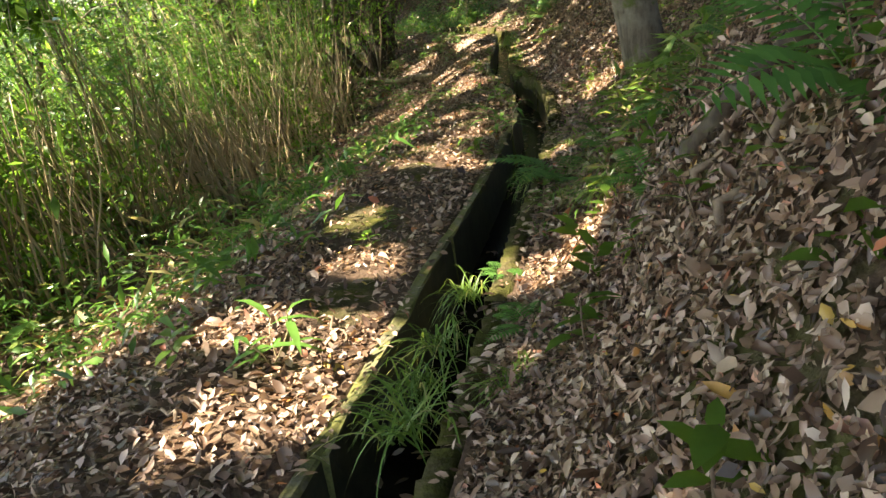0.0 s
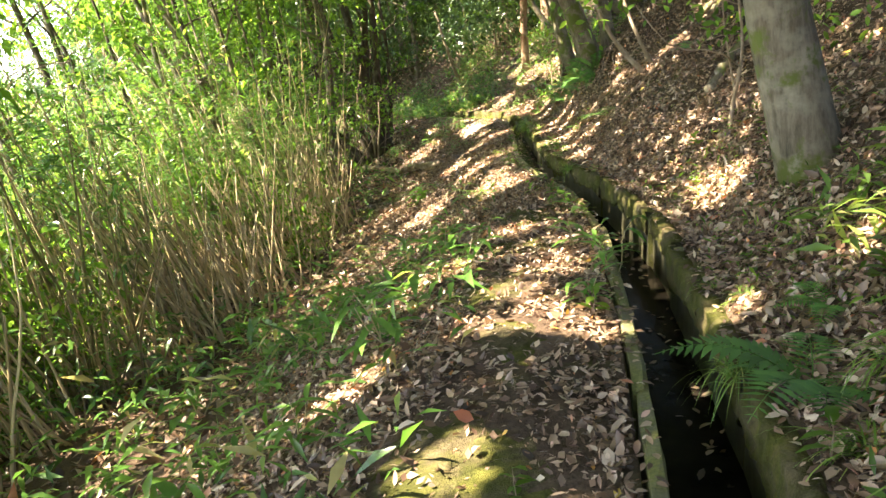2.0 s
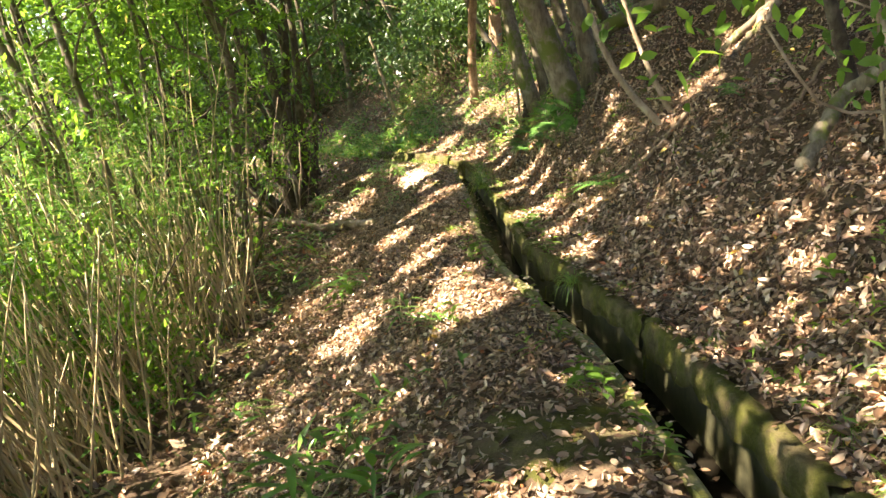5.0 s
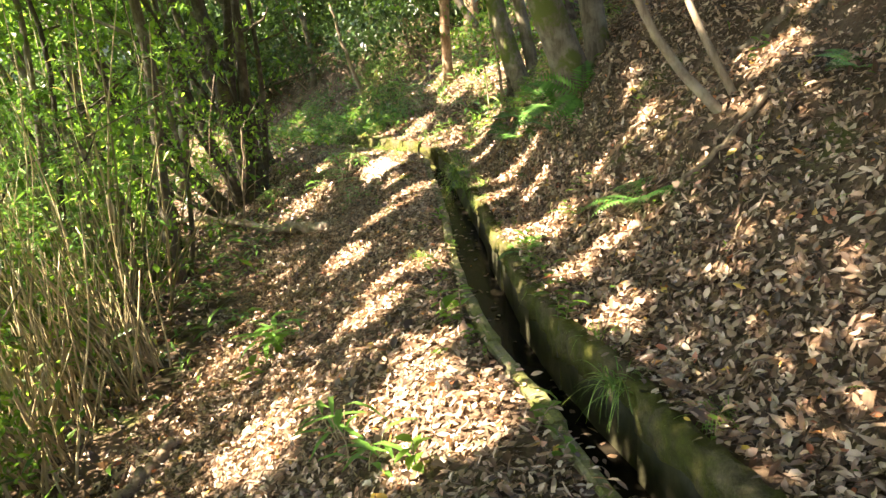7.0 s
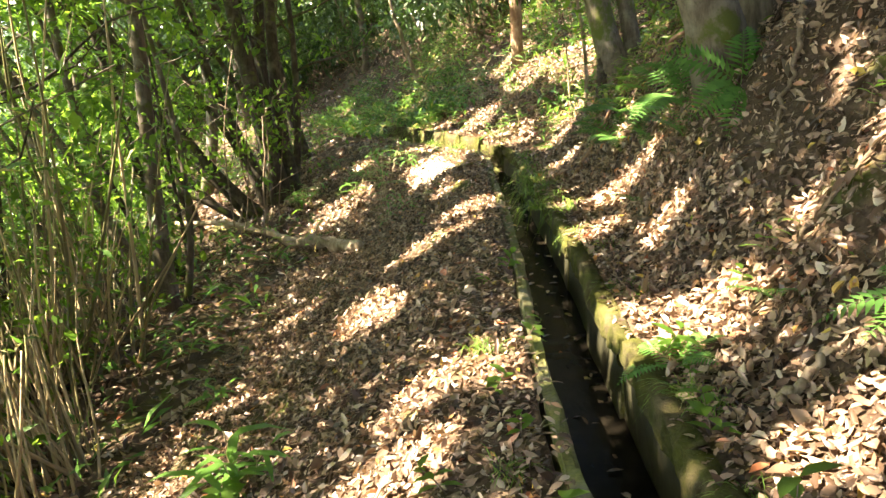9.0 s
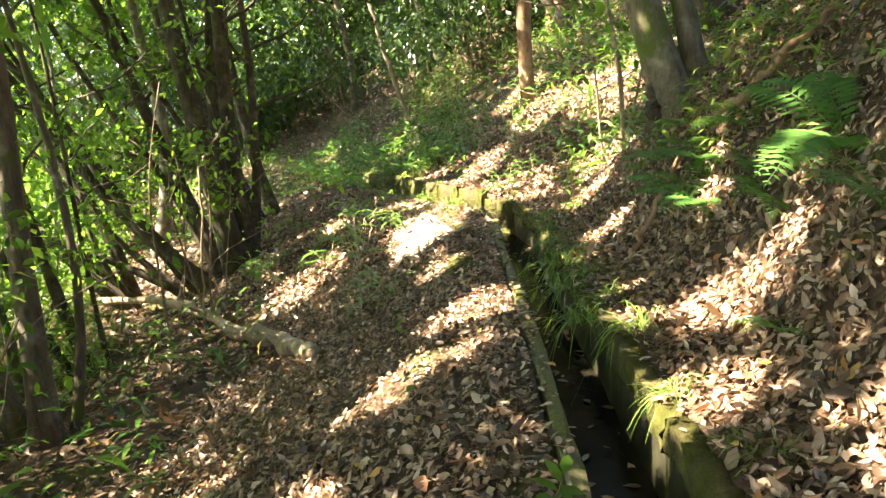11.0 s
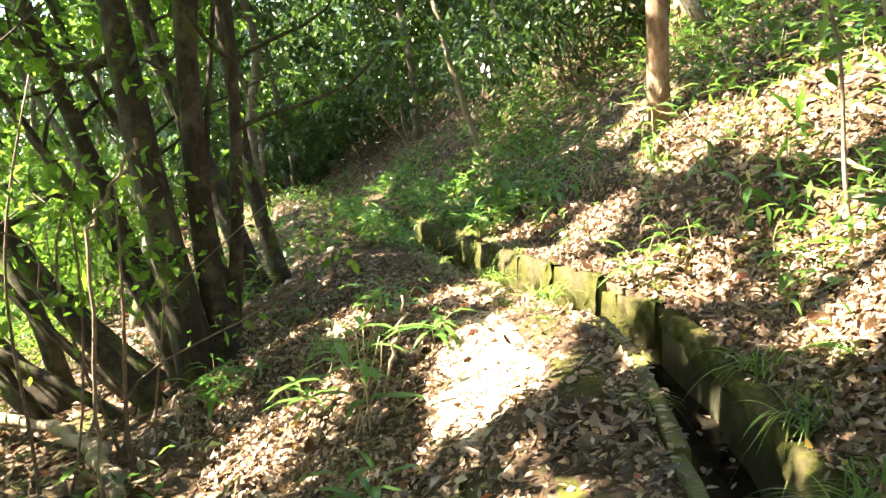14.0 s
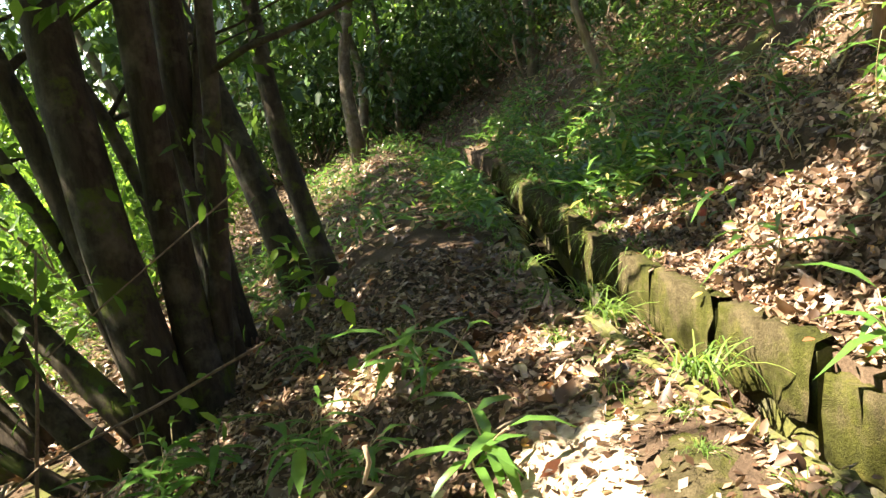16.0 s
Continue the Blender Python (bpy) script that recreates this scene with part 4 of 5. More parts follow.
for k in range(34):
    fy = far.uniform(38, 66)
    fx = float(ditch_x(fy)) + far.uniform(-9, 10)
    tree(300 + k, [(fx, fy, far.normal(-0.1, 0.1), 0.0, far.uniform(5, 7), far.uniform(0.06, 0.12))], "far tree in the depth of the wood", M_BARK, (0, 0, -2.0), M_DARK_LEAF, 1200, (2.6, 2.6, 2.6), 0.28, 1.2, 1)
for k in range(14):
    fy = far.uniform(-6, 26)
    fx = float(ditch_x(fy)) + far.uniform(4.5, 11)
    tree(270 + k, [(fx, fy, far.normal(-0.15, 0.1), far.normal(0, 0.08), far.uniform(6, 8), far.uniform(0.07, 0.16))], "grey trunk on the wooded bank", M_BARK, (0, 0, 0), M_DARK_LEAF, 2000, (2.2, 2.2, 1.5), 0.16, 1.4, 3)


# ---- bamboo grass thicket ----
def bamboo_clump(seed, culms, low, high, leafy=True):
    """Dry, broken, half-bare culms below; a few tall green ones carry fans of leaves above."""
    rng = np.random.default_rng(seed)
    t = thing("bamboo_clump", "clump of thin dry bamboo culms with green leaves above", "bamboo", "bamboo thicket")
    cloud, dead = [], []
    for k in range(culms):
        x, y = rng.normal(0, 0.24, 2)
        dry = k % 2 == 0 or not leafy
        h = rng.uniform(0.5, 1.9) if dry else rng.uniform(low, high)
        lean = rng.normal((-0.26, 0.0), 0.24 if dry else 0.18)
        p = bent((x, y, -0.05), (x + lean[0] * h, y + lean[1] * h, h), rng, 7, 0.018)
        stalk = tube(p, np.linspace(0.013, 0.005 if dry else 0.003, 7) * rng.uniform(0.55, 1.4), 4)
        if dry and leafy:
            dead.append(stalk)
            continue
        mesh_object("culm", *stalk, M_CULM if dry or k % 4 == 1 else M_CULM_GREEN, t)
        if dry:
            continue
        fans = rng.integers(4, 7)
        for s in rng.uniform(3.3, 5.99, fans):
            i = int(s)
            node = p[i] + (p[i + 1] - p[i]) * (s - i)
            a = rng.uniform(0, 6.28)
            tip = node + np.array([math.cos(a), math.sin(a), rng.uniform(0.1, 0.7)]) * rng.uniform(0.12, 0.45)
            m = rng.integers(6, 12)
            q = node + (tip - node) * rng.uniform(0.4, 1.0, (m, 1)) + rng.normal(0, 0.03, (m, 3))
            al = unit((tip - node) * 1.6 + rng.normal(0, 0.35, (m, 3)) * [1, 1, 0.5] + [0, 0, -0.1])
            cloud.append((q, al, np.tile([0, 0, 1.0], (m, 1)) + rng.normal(0, 0.35, (m, 3)), rng.uniform(0.07, 0.16, m)))
    if leafy:
        mesh_object("dry_straw", *join(dead), M_CULM, t, "dead straw-coloured broken culms")["kind"] = "stuff"
    else:
        t["label"] = "bare clump of dead straw-coloured bamboo culms"
        return t
    base, along, up, L = (np.concatenate(c) for c in zip(*cloud))
    mesh_object("foliage", *leaves(base, along, up, L, L * 0.2, 0.12, 0.25, 0.4), M_BAMBOO_LEAF, t, "narrow green leaves")
    return t


EDGE_Y, EDGE_X = [2.0, 4.5, 6.5, 9.0, 11.6, 14.5, 17.3, 19.5], [-4.6, -4.0, -3.6, -3.2, -2.6, -1.95, -2.5, -3.2]
clumps = [bamboo_clump(300 + i, 22, 1.8, 3.7) for i in range(6)]
bare_clumps = [bamboo_clump(320 + i, 15, 1.0, 2.0, False) for i in range(4)]
rng = np.random.default_rng(8)
spots = []
for k in range(104):
    y = rng.uniform(2.5, 19.8)
    x = float(np.interp(y, EDGE_Y, EDGE_X)) - 0.25 - 2.5 * rng.random() ** 1.5
    spots.append((x, y))
for k in range(44):
    y = rng.uniform(7.0, 19.2)
    x = float(np.interp(y, EDGE_Y, EDGE_X)) + 0.1 - 0.9 * rng.random()
    m = stand(x, y, rng.uniform(-0.7, 0.7), rng.uniform(0.5, 1.1), 0.03, (rng.normal(0, 0.2), rng.normal(-0.08, 0.25)))
    if k < len(bare_clumps):
        bare_clumps[k].matrix_basis = m
    else:
        put(bare_clumps[k % len(bare_clumps)], m)
for k, (x, y) in enumerate(spots):
    m = stand(x, y, rng.uniform(-0.7, 0.7), rng.uniform(0.6, 1.2), 0.03, (rng.normal(0, 0.14), rng.normal(-0.08, 0.2)))
    if k < len(clumps):
        clumps[k].matrix_basis = m
    else:
        put(clumps[k % len(clumps)], m)


# ---- shrubs ----
def shrub(seed, n, spread, size, leaf, label):
    rng = np.random.default_rng(seed)
    t = thing("shrub", label, "shrub", "undergrowth shrubs")
    for k in range(5):
        e = rng.normal(0, 0.5, 3) * spread + [0, 0, spread[2] * 1.1]
        mesh_object("stem", *tube(bent((0, 0, -0.1), e, rng, 7, 0.06), np.linspace(0.022, 0.006, 7), 5), M_TWIG, t, "", True)
    base, along, up, L = crown_leaves(rng, (0, 0, spread[2] * 1.05), spread, n, size, 22)
    keep = base[:, 2] > 0.05
    mesh_object("foliage", *flat_leaves(base[keep], along[keep], up[keep], L[keep], L[keep] * 0.42), leaf, t, "small green leaves")
    return t


shrubs = [shrub(400 + i, 1300, np.array([1.1, 1.1, 1.0]), 0.098, M_BROAD_LEAF, "leafy green shrub on the slope below the footpath") for i in range(4)]
places = []
for k in range(6):
    y = rng.uniform(12, 19)
    places.append((float(np.interp(y, EDGE_Y, EDGE_X)) - rng.uniform(0.6, 2.2), y))
for k in range(64):
    y = rng.uniform(1, 44)
    x = float(ditch_x(y)) - rng.uniform(4.6, 11) - (0.8 if y < 20 else 0)
    if 18.5 < y < 28:
        x -= 1.3
    places.append((x, y))
for k, (x, y) in enumerate(places):
    m = stand(x, y, rng.uniform(0, 6), rng.uniform(0.5, 0.95) if k < 6 else rng.uniform(0.8, 1.8))
    if k < 4:
        shrubs[k].matrix_basis = m
    else:
        put(shrubs[k % 4], m)
edge = np.random.default_rng(91)
for k in range(13):
    y = edge.uniform(3.5, 15)
    x = float(np.interp(y, EDGE_Y, EDGE_X)) - edge.uniform(0.4, 1.9)
    ob = put(shrubs[k % 4], stand(x, y, edge.uniform(0, 6), edge.uniform(0.4, 0.85)))
    ob["label"] = "leafy green shrub among the bamboo beside the footpath"
dark_shrubs = [shrub(410 + i, 950, np.array([1.2, 1.2, 0.9]), 0.122, M_DARK_LEAF, "dark evergreen shrub in the shade of the wood") for i in range(3)]
for k in range(46):
    y = rng.uniform(31, 52) if k > 13 else rng.uniform(27.5, 33)
    x = float(ditch_x(y)) + (rng.uniform(1.6, 11) if k > 13 else rng.uniform(2.4, 7.5))
    m = stand(x, y, rng.uniform(0, 6), rng.uniform(0.7, 1.6))
    if k < 3:
        dark_shrubs[k].matrix_basis = m
    else:
        put(dark_shrubs[k % 3], m)


back = np.random.default_rng(95)
for k in range(30):
    y = back.uniform(38, 51)
    x = float(ditch_x(y)) + back.uniform(-3.8, 4.8)
    put(dark_shrubs[k % 3], stand(x, y, back.uniform(0, 6), back.uniform(0.9, 1.6)))


for k in range(34):
    y = back.uniform(40, 58)
    x = float(ditch_x(y)) + back.uniform(-11, 6)
    put(dark_shrubs[k % 3] if k % 2 else shrubs[k % 4], stand(x, y, back.uniform(0, 6), back.uniform(1.6, 2.6)))


for x, y, size in ((1.95, 1.1, 0.6), (1.8, 2.5, 0.5), (2.3, 3.6, 0.6)):
    put(dark_shrubs[1], stand(x, y, x * 3, size))["label"] = "dark evergreen shrub hanging over the steep bank"


# ---- low green growth on the bank and the far path, too fine to count ----
def undergrowth(seed, n, y0, y1, u0, u1, tall, size, mat, label, clear=0.0):
    rng = np.random.default_rng(seed)
    x, y, u = scatter(rng, n, y0, y1, u0, u1)
    keep = swell(x * 1.4 + 2, y * 1.2) + rng.normal(0, 0.25, n) > clear
    keep &= np.abs(u) > HALF + 0.05
    x, y = x[keep], y[keep]
    n = len(x)
    h = tall * rng.random(n) ** 1.4
    base = np.stack([x, y, ground_z(x, y) + h], 1)
    along = unit(rng.normal(0, 1, (n, 3)) * [1, 1, 0.4] + [0, 0, 0.15])
    L = size * rng.lognormal(0, 0.3, n)
    v, f = leaves(base, along, np.tile([0, 0, 1.0], (n, 1)) + rng.normal(0, 0.35, (n, 3)), L, L * 0.2, 0.12, 0.25, 0.42)
    return tagged(mesh_object("undergrowth", v, f, mat), label, "undergrowth", kind="stuff")


undergrowth(501, 26000, 20.3, 34, 0.6, 6.0, 0.42, 0.16, M_BAMBOO_LEAF, "low bamboo grass over the bank", 0.12)
undergrowth(508, 15000, 20.5, 28, -9, -4.3, 0.9, 0.1, M_BROAD_LEAF, "bright leafy growth below the leaning stems", -0.5)
undergrowth(509, 2600, 16.5, 20.5, 1.0, 2.2, 0.22, 0.1, M_GRASS, "grass at the foot of the leaning trunks", 0.0)
undergrowth(502, 9000, 25, 40, -3.5, 1.2, 0.32, 0.16, M_BAMBOO_LEAF, "low bamboo grass beside the far footpath", 0.12)
undergrowth(510, 2200, 3.4, 9.0, 0.3, 1.7, 0.14, 0.065, M_BROAD_LEAF, "small green seedlings along the ditch and the bank", 0.0)
undergrowth(511, 700, 3.2, 6.0, 0.6, 1.5, 0.28, 0.15, M_GRASS, "grass hanging from the steep bank", 0.1)
undergrowth(503, 3600, 3, 22, -5.5, -2.3, 0.45, 0.16, M_BAMBOO_LEAF, "bamboo grass at the edge of the thicket", -0.1)
undergrowth(512, 4200, 2.5, 10, -5.6, -2.3, 0.55, 0.13, M_BAMBOO_LEAF, "bamboo grass in front of the thicket", -0.1)
undergrowth(513, 5200, 25.4, 31.5, -0.75, 1.0, 0.3, 0.15, M_BAMBOO_LEAF, "bamboo grass and sedge hiding the far end of the ditch", -0.35)
undergrowth(504, 16000, 20, 46, -9, -4.4, 0.9, 0.12, M_BROAD_LEAF, "leafy growth on the slope below the footpath", -0.2)
undergrowth(505, 2600, 3, 10, -3.4, -0.9, 0.2, 0.14, M_BAMBOO_LEAF, "young bamboo grass on the footpath's edge", 0.1)
undergrowth(506, 1500, 1, 20, 0.35, 2.4, 0.12, 0.05, M_BROAD_LEAF, "tiny seedlings among the leaves on the bank", 0.2)
undergrowth(507, 9000, 26, 48, 1.2, 9, 0.6, 0.13, M_DARK_LEAF, "shaded growth on the far bank", -0.1)


# ---- bamboo grass plants ----
def bamboo_grass(seed, stems, tall):
    rng = np.random.default_rng(seed)
    t = thing("bamboo_grass", "young bamboo grass plant with long green leaves", "plant", "bamboo grass plants")
    for k in range(stems):
        a = rng.uniform(0, 6.28)
        e = np.array([math.cos(a) * 0.12, math.sin(a) * 0.12, tall * rng.uniform(0.7, 1.1)])
        p = bent((rng.normal(0, 0.02), rng.normal(0, 0.02), -0.03), e, rng, 6, 0.04)
        stem = mesh_object("stem", *tube(p, np.linspace(0.004, 0.002, 6), 5), M_CULM, t)
        m = rng.integers(4, 7)
        for j in range(m):
            q = p[min(5, 2 + j % 4)]
            b = a + j * 2.4 + rng.normal(0, 0.3)
            d = np.array([[math.cos(b), math.sin(b), rng.uniform(0.05, 0.6)]])
            L = np.array([rng.uniform(0.15, 0.27)])
            mesh_object("leaf", *fine_leaves(q[None], d, np.array([[0, 0, 1.0]]), L, L * rng.uniform(0.13, 0.19), 0.1, rng.uniform(0.25, 0.6), 0.06), M_BAMBOO_LEAF, stem)
    return t


def spread_out(protos, where, rng, low=0.8, high=1.25, lean=0.12):
    for k, (x, y) in enumerate(where):
        m = stand(x, y, rng.uniform(0, 6.28), rng.uniform(low, high), 0.01, (rng.normal(0, lean), rng.normal(0, lean)))
        if k < len(protos):
            protos[k].matrix_basis = m
        else:
            put(protos[k % len(protos)], m)


GRASS_NEAR = [(0.31, 7.36), (-0.86, 9.1), (-0.55, 8.0), (-0.41, 7.5), (-1.34, 11.25), (-2.64, 12.0), (-2.5, 9.65), (-1.6, 9.4), (0.42, 6.7), (-1.24, 5.2), (-1.75, 6.8), (-1.45, 4.4), (-2.1, 4.7), (-0.66, 7.0), (0.15, 6.06), (-0.9, 6.1), (-2.97, 5.2), (-2.2, 8.7), (-0.75, 2.6), (-2.6, 6.4), (-1.5, 7.6), (-1.9, 8.1), (-1.1, 8.3), (-2.3, 7.2), (-1.7, 5.6)]
GRASS_FAR = [(-1.37, 15.9), (-0.74, 14.0), (-0.25, 11.6), (-0.17, 11.2), (-0.29, 23.0), (-1.5, 22.7), (-0.84, 14.1), (-0.33, 22.2), (-0.15, 19.8), (-1.44, 22.8), (-0.05, 20.3), (0.21, 19.6), (-1.57, 23.0), (-0.52, 22.5), (-1.31, 22.8), (-0.52, 21.9), (-0.64, 22.6), (-0.25, 22.3), (0.19, 22.1), (-0.06, 22.7), (-1.66, 23.1), (0.57, 25.0), (1.31, 24.8), (1.5, 22.3), (-1.9, 17.2), (-1.0, 23.6)]
rng = np.random.default_rng(21)
spread_out([bamboo_grass(600 + i, 3, 0.26) for i in range(6)], GRASS_NEAR + GRASS_FAR, rng, 0.75, 1.25)
extra = []
for k in range(70):
    y = rng.uniform(20.8, 30)
    extra.append((float(ditch_x(y)) + rng.uniform(0.5, 4.5), y))
for k in range(28):
    y = rng.uniform(24.5, 34)
    extra.append((float(ditch_x(y)) - rng.uniform(1.6, 3.2), y))
big = bamboo_grass(619, 5, 0.46)
big.matrix_basis = stand(-0.19, 21.36, 0.5, 1.35, 0.01)
big["label"] = "tall bamboo grass plant with dry stalks and long green leaves"
spread_out([bamboo_grass(620 + i, 2, 0.42) for i in range(5)], extra, rng, 0.7, 1.2)


# ---- grass tufts ----
def grass_tuft(seed, n, length):
    rng = np.random.default_rng(seed)
    t = thing("grass_tuft", "tuft of long arching grass hanging over the ditch", "grass", "grass tufts")
    for k in range(3):
        m = n // 3
        a = rng.uniform(0, 6.28, m)
        d = np.stack([np.cos(a) * 0.8 - 0.35, np.sin(a) * 0.8, rng.uniform(0.6, 1.5, m)], 1)
        b = np.stack([rng.normal(0, 0.03, m), rng.normal(0, 0.04, m), np.full(m, -0.01)], 1)
        mesh_object("blade_spray", *strips(b, d, length * rng.uniform(0.6, 1.2, m), rng.uniform(0.004, 0.008, m), rng.uniform(0.6, 1.3, m), 6), M_GRASS, t)
    return t


TUFTS = [(-0.02, 3.0), (0.72, 3.72), (0.8, 3.55), (0.85, 4.5), (0.68, 3.85), (0.45, 4.9), (-0.2, 2.25), (-0.12, 2.55), (-0.25, 2.0), (0.55, 4.2), (0.95, 11.0), (0.45, 14.1), (1.3, 17.8), (0.93, 22.6), (0.6, 23.3), (0.5, 23.7), (2.1, 23.9), (1.38, 18.5), (1.45, 19.2), (1.2, 17.1), (2.4, 19.2), (2.3, 19.5), (2.2, 15.6)]
more = [(float(ditch_x(ty)) + 0.29, ty) for ty in np.arange(16.8, 20.6, 0.62)]
more += [(float(ditch_x(ty)) + (0.31 if k % 3 else -0.3), ty) for k, ty in enumerate(np.arange(23.6, 29.5, 0.24))]
more += [(float(ditch_x(ty)) - 0.33 - 0.1 * (k % 2), ty) for k, ty in enumerate(np.arange(21.7, 25.4, 0.26))]
for k in range(46):
    y = rng.uniform(1.0, 27)
    more.append((float(ditch_x(y)) + rng.choice([-1, 1], p=[0.35, 0.65]) * rng.uniform(0.25, 0.42), y))
tufts = [grass_tuft(640 + i, 60, 0.3) for i in range(5)]
for k, (x, y) in enumerate(TUFTS + more):
    m = stand(x, y, rng.normal(0, 0.5) + (math.pi if x < ditch_x(y) else 0), rng.uniform(0.9, 1.35) if k < len(TUFTS) + 32 else rng.uniform(0.4, 0.8), 0.0)
    if k < 5:
        tufts[k].matrix_basis = m
    else:
        put(tufts[k % 5], m)


# ---- ferns ----
def fern(seed, fronds, length):
    rng = np.random.default_rng(seed)
    t = thing("fern", "green fern with arching feathery fronds", "fern", "ferns on the bank")
    for k in range(fronds):
        a = k * 6.28 / fronds + rng.normal(0, 0.35)
        L = length * rng.uniform(0.7, 1.1)
        s = np.linspace(0, 1, 18)
        p = np.stack([np.cos(a) * L * 0.85 * s, np.sin(a) * L * 0.85 * s, L * (0.75 * s - 0.62 * s * s)], 1)
        rib = tube(p, np.linspace(0.003, 0.001, 18), 3)
        side = np.array([-math.sin(a), math.cos(a), 0.0])
        b, d, l = [], [], []
        for i in range(2, 17):
            w = L * 0.24 * math.sin(math.pi * min(1, (0.12 + s[i] * 0.9))) ** 0.8
            for sg in (-1, 1):
                b.append(p[i])
                d.append(sg * side + (p[i] - p[i - 1]) / np.linalg.norm(p[i] - p[i - 1]) * 0.35)
                l.append(max(w, 0.012))
        l = np.array(l)
        lf = leaves(np.array(b), np.array(d), np.tile([0, 0, 1.0], (len(b), 1)), l, np.maximum(l * 0.24, 0.008), 0.05, 0.1, 0.35)
        v, f = join([rib, lf])
        mesh_object("frond", v, f, M_FERN, t)
    return t


FERNS = [(0.12, 3.2), (1.35, 3.9), (0.56, 4.7), (1.15, 13.5), (1.6, 13.6), (2.28, 16.5), (2.2, 17.2), (2.5, 19.1), (0.85, 1.75), (0.2, 2.55), (2.3, 18.2), (2.9, 18.6), (2.1, 16.9), (0.7, 2.9), (1.0, 3.6), (1.15, 4.3), (0.95, 4.0), (1.3, 5.1), (1.2, 3.1), (2.7, 12.0), (2.0, 20.3), (1.75, 16.0), (0.95, 5.2)]
ferns = [fern(660 + i, 6, 0.32) for i in range(4)]
spread_out(ferns, FERNS, rng, 0.7, 1.25, 0.2)
ferns[0].scale = (0.5, 0.5, 0.5)


BIG_FERNS = [(2.05, 15.9), (2.25, 15.45), (2.3, 19.0), (2.26, 18.14), (2.09, 17.71), (2.4, 17.74), (2.83, 20.1), (1.77, 12.7), (2.3, 16.6), (0.6, 4.65), (0.8, 1.6)]
spread_out([fern(670 + i, 7, 0.5) for i in range(3)], BIG_FERNS, rng, 0.9, 1.3, 0.3)


# ---- broad-leaved seedlings ----
def seedling(seed, n, tall, leaf):
    rng = np.random.default_rng(seed)
    t = thing("seedling", "small broad-leaved seedling among the fallen leaves", "plant", "seedlings on the bank")
    p = bent((0, 0, -0.02), (rng.normal(0, 0.04), rng.normal(0, 0.04), tall), rng, 6, 0.05)
    stem = mesh_object("stem", *tube(p, np.linspace(0.004, 0.0015, 6), 5), M_TWIG, t)
    for j in range(n):
        q = p[min(5, 2 + j % 4)]
        b = j * 2.4 + rng.normal(0, 0.3)
        L = np.array([leaf * rng.uniform(0.7, 1.15)])
        mesh_object("leaf", *fine_leaves(q[None], np.array([[math.cos(b), math.sin(b), rng.uniform(0.0, 0.5)]]), np.array([[0, 0, 1.0]]), L, L * rng.uniform(0.4, 0.5), 0.08, 0.2, 0.04), M_BROAD_LEAF, stem)
    return t


SEEDS = [(0.94, 11.9), (1.1, 10.4), (1.58, 13.9), (1.71, 12.4), (1.72, 14.0), (2.25, 14.1), (2.07, 17.2), (1.76, 9.2), (3.37, 11.1), (2.84, 11.0), (0.52, 2.3), (0.27, 2.2), (1.14, 4.1), (0.62, 2.0), (0.68, 5.3), (0.43, 4.2), (1.04, 12.1), (1.14, 13.3), (0.5, 12.4), (0.42, 12.6), (-0.9, 13.4), (0.9, 1.5), (0.75, 1.4), (1.0, 2.1)]
for k in range(20):
    y = rng.uniform(2, 26)
    SEEDS.append((float(ditch_x(y)) + rng.uniform(0.4, 3.0), y))
for k in range(14):
    y = rng.uniform(2, 24)
    SEEDS.append((float(ditch_x(y)) - rng.uniform(0.3, 1.6), y))
for k in range(20):
    y = rng.uniform(5.5, 15.5)
    SEEDS.append((float(ditch_x(y)) - rng.uniform(0.25, 0.42), y))
for k in range(18):
    SEEDS.append((rng.uniform(0.3, 0.95), rng.uniform(0.9, 3.6)))
spread_out([seedling(680 + i, 7, 0.14, 0.085) for i in range(5)], SEEDS, rng, 0.6, 1.35, 0.2)


BROAD = [(1.0, 12.24), (0.96, 11.85), (1.06, 12.9), (1.12, 13.6), (0.42, 12.3), (-0.75, 13.75), (-0.85, 13.6)]
spread_out([seedling(690 + i, 10, 0.2, 0.12) for i in range(2)], BROAD, rng, 0.8, 1.15, 0.15)


# ---- dead wood ----
def limb(name, label, points, radii, mat, seed, category="branch"):
    rng = np.random.default_rng(seed)
    p = np.array([(x, y, float(ground_z(x, y)) + lift) for x, y, lift in points])
    s = np.linspace(0, 1, len(p))
    t = np.linspace(0, 1, 22)
    q = np.stack([np.interp(t, s, p[:, i]) for i in range(3)], 1) + rng.normal(0, 0.012, (22, 3))
    v, f = tube(q, np.interp(t, np.linspace(0, 1, len(radii)), radii), 10, rng, 0.08)
    return tagged(mesh_object(name, v, f, mat, None, "", True), label, category)


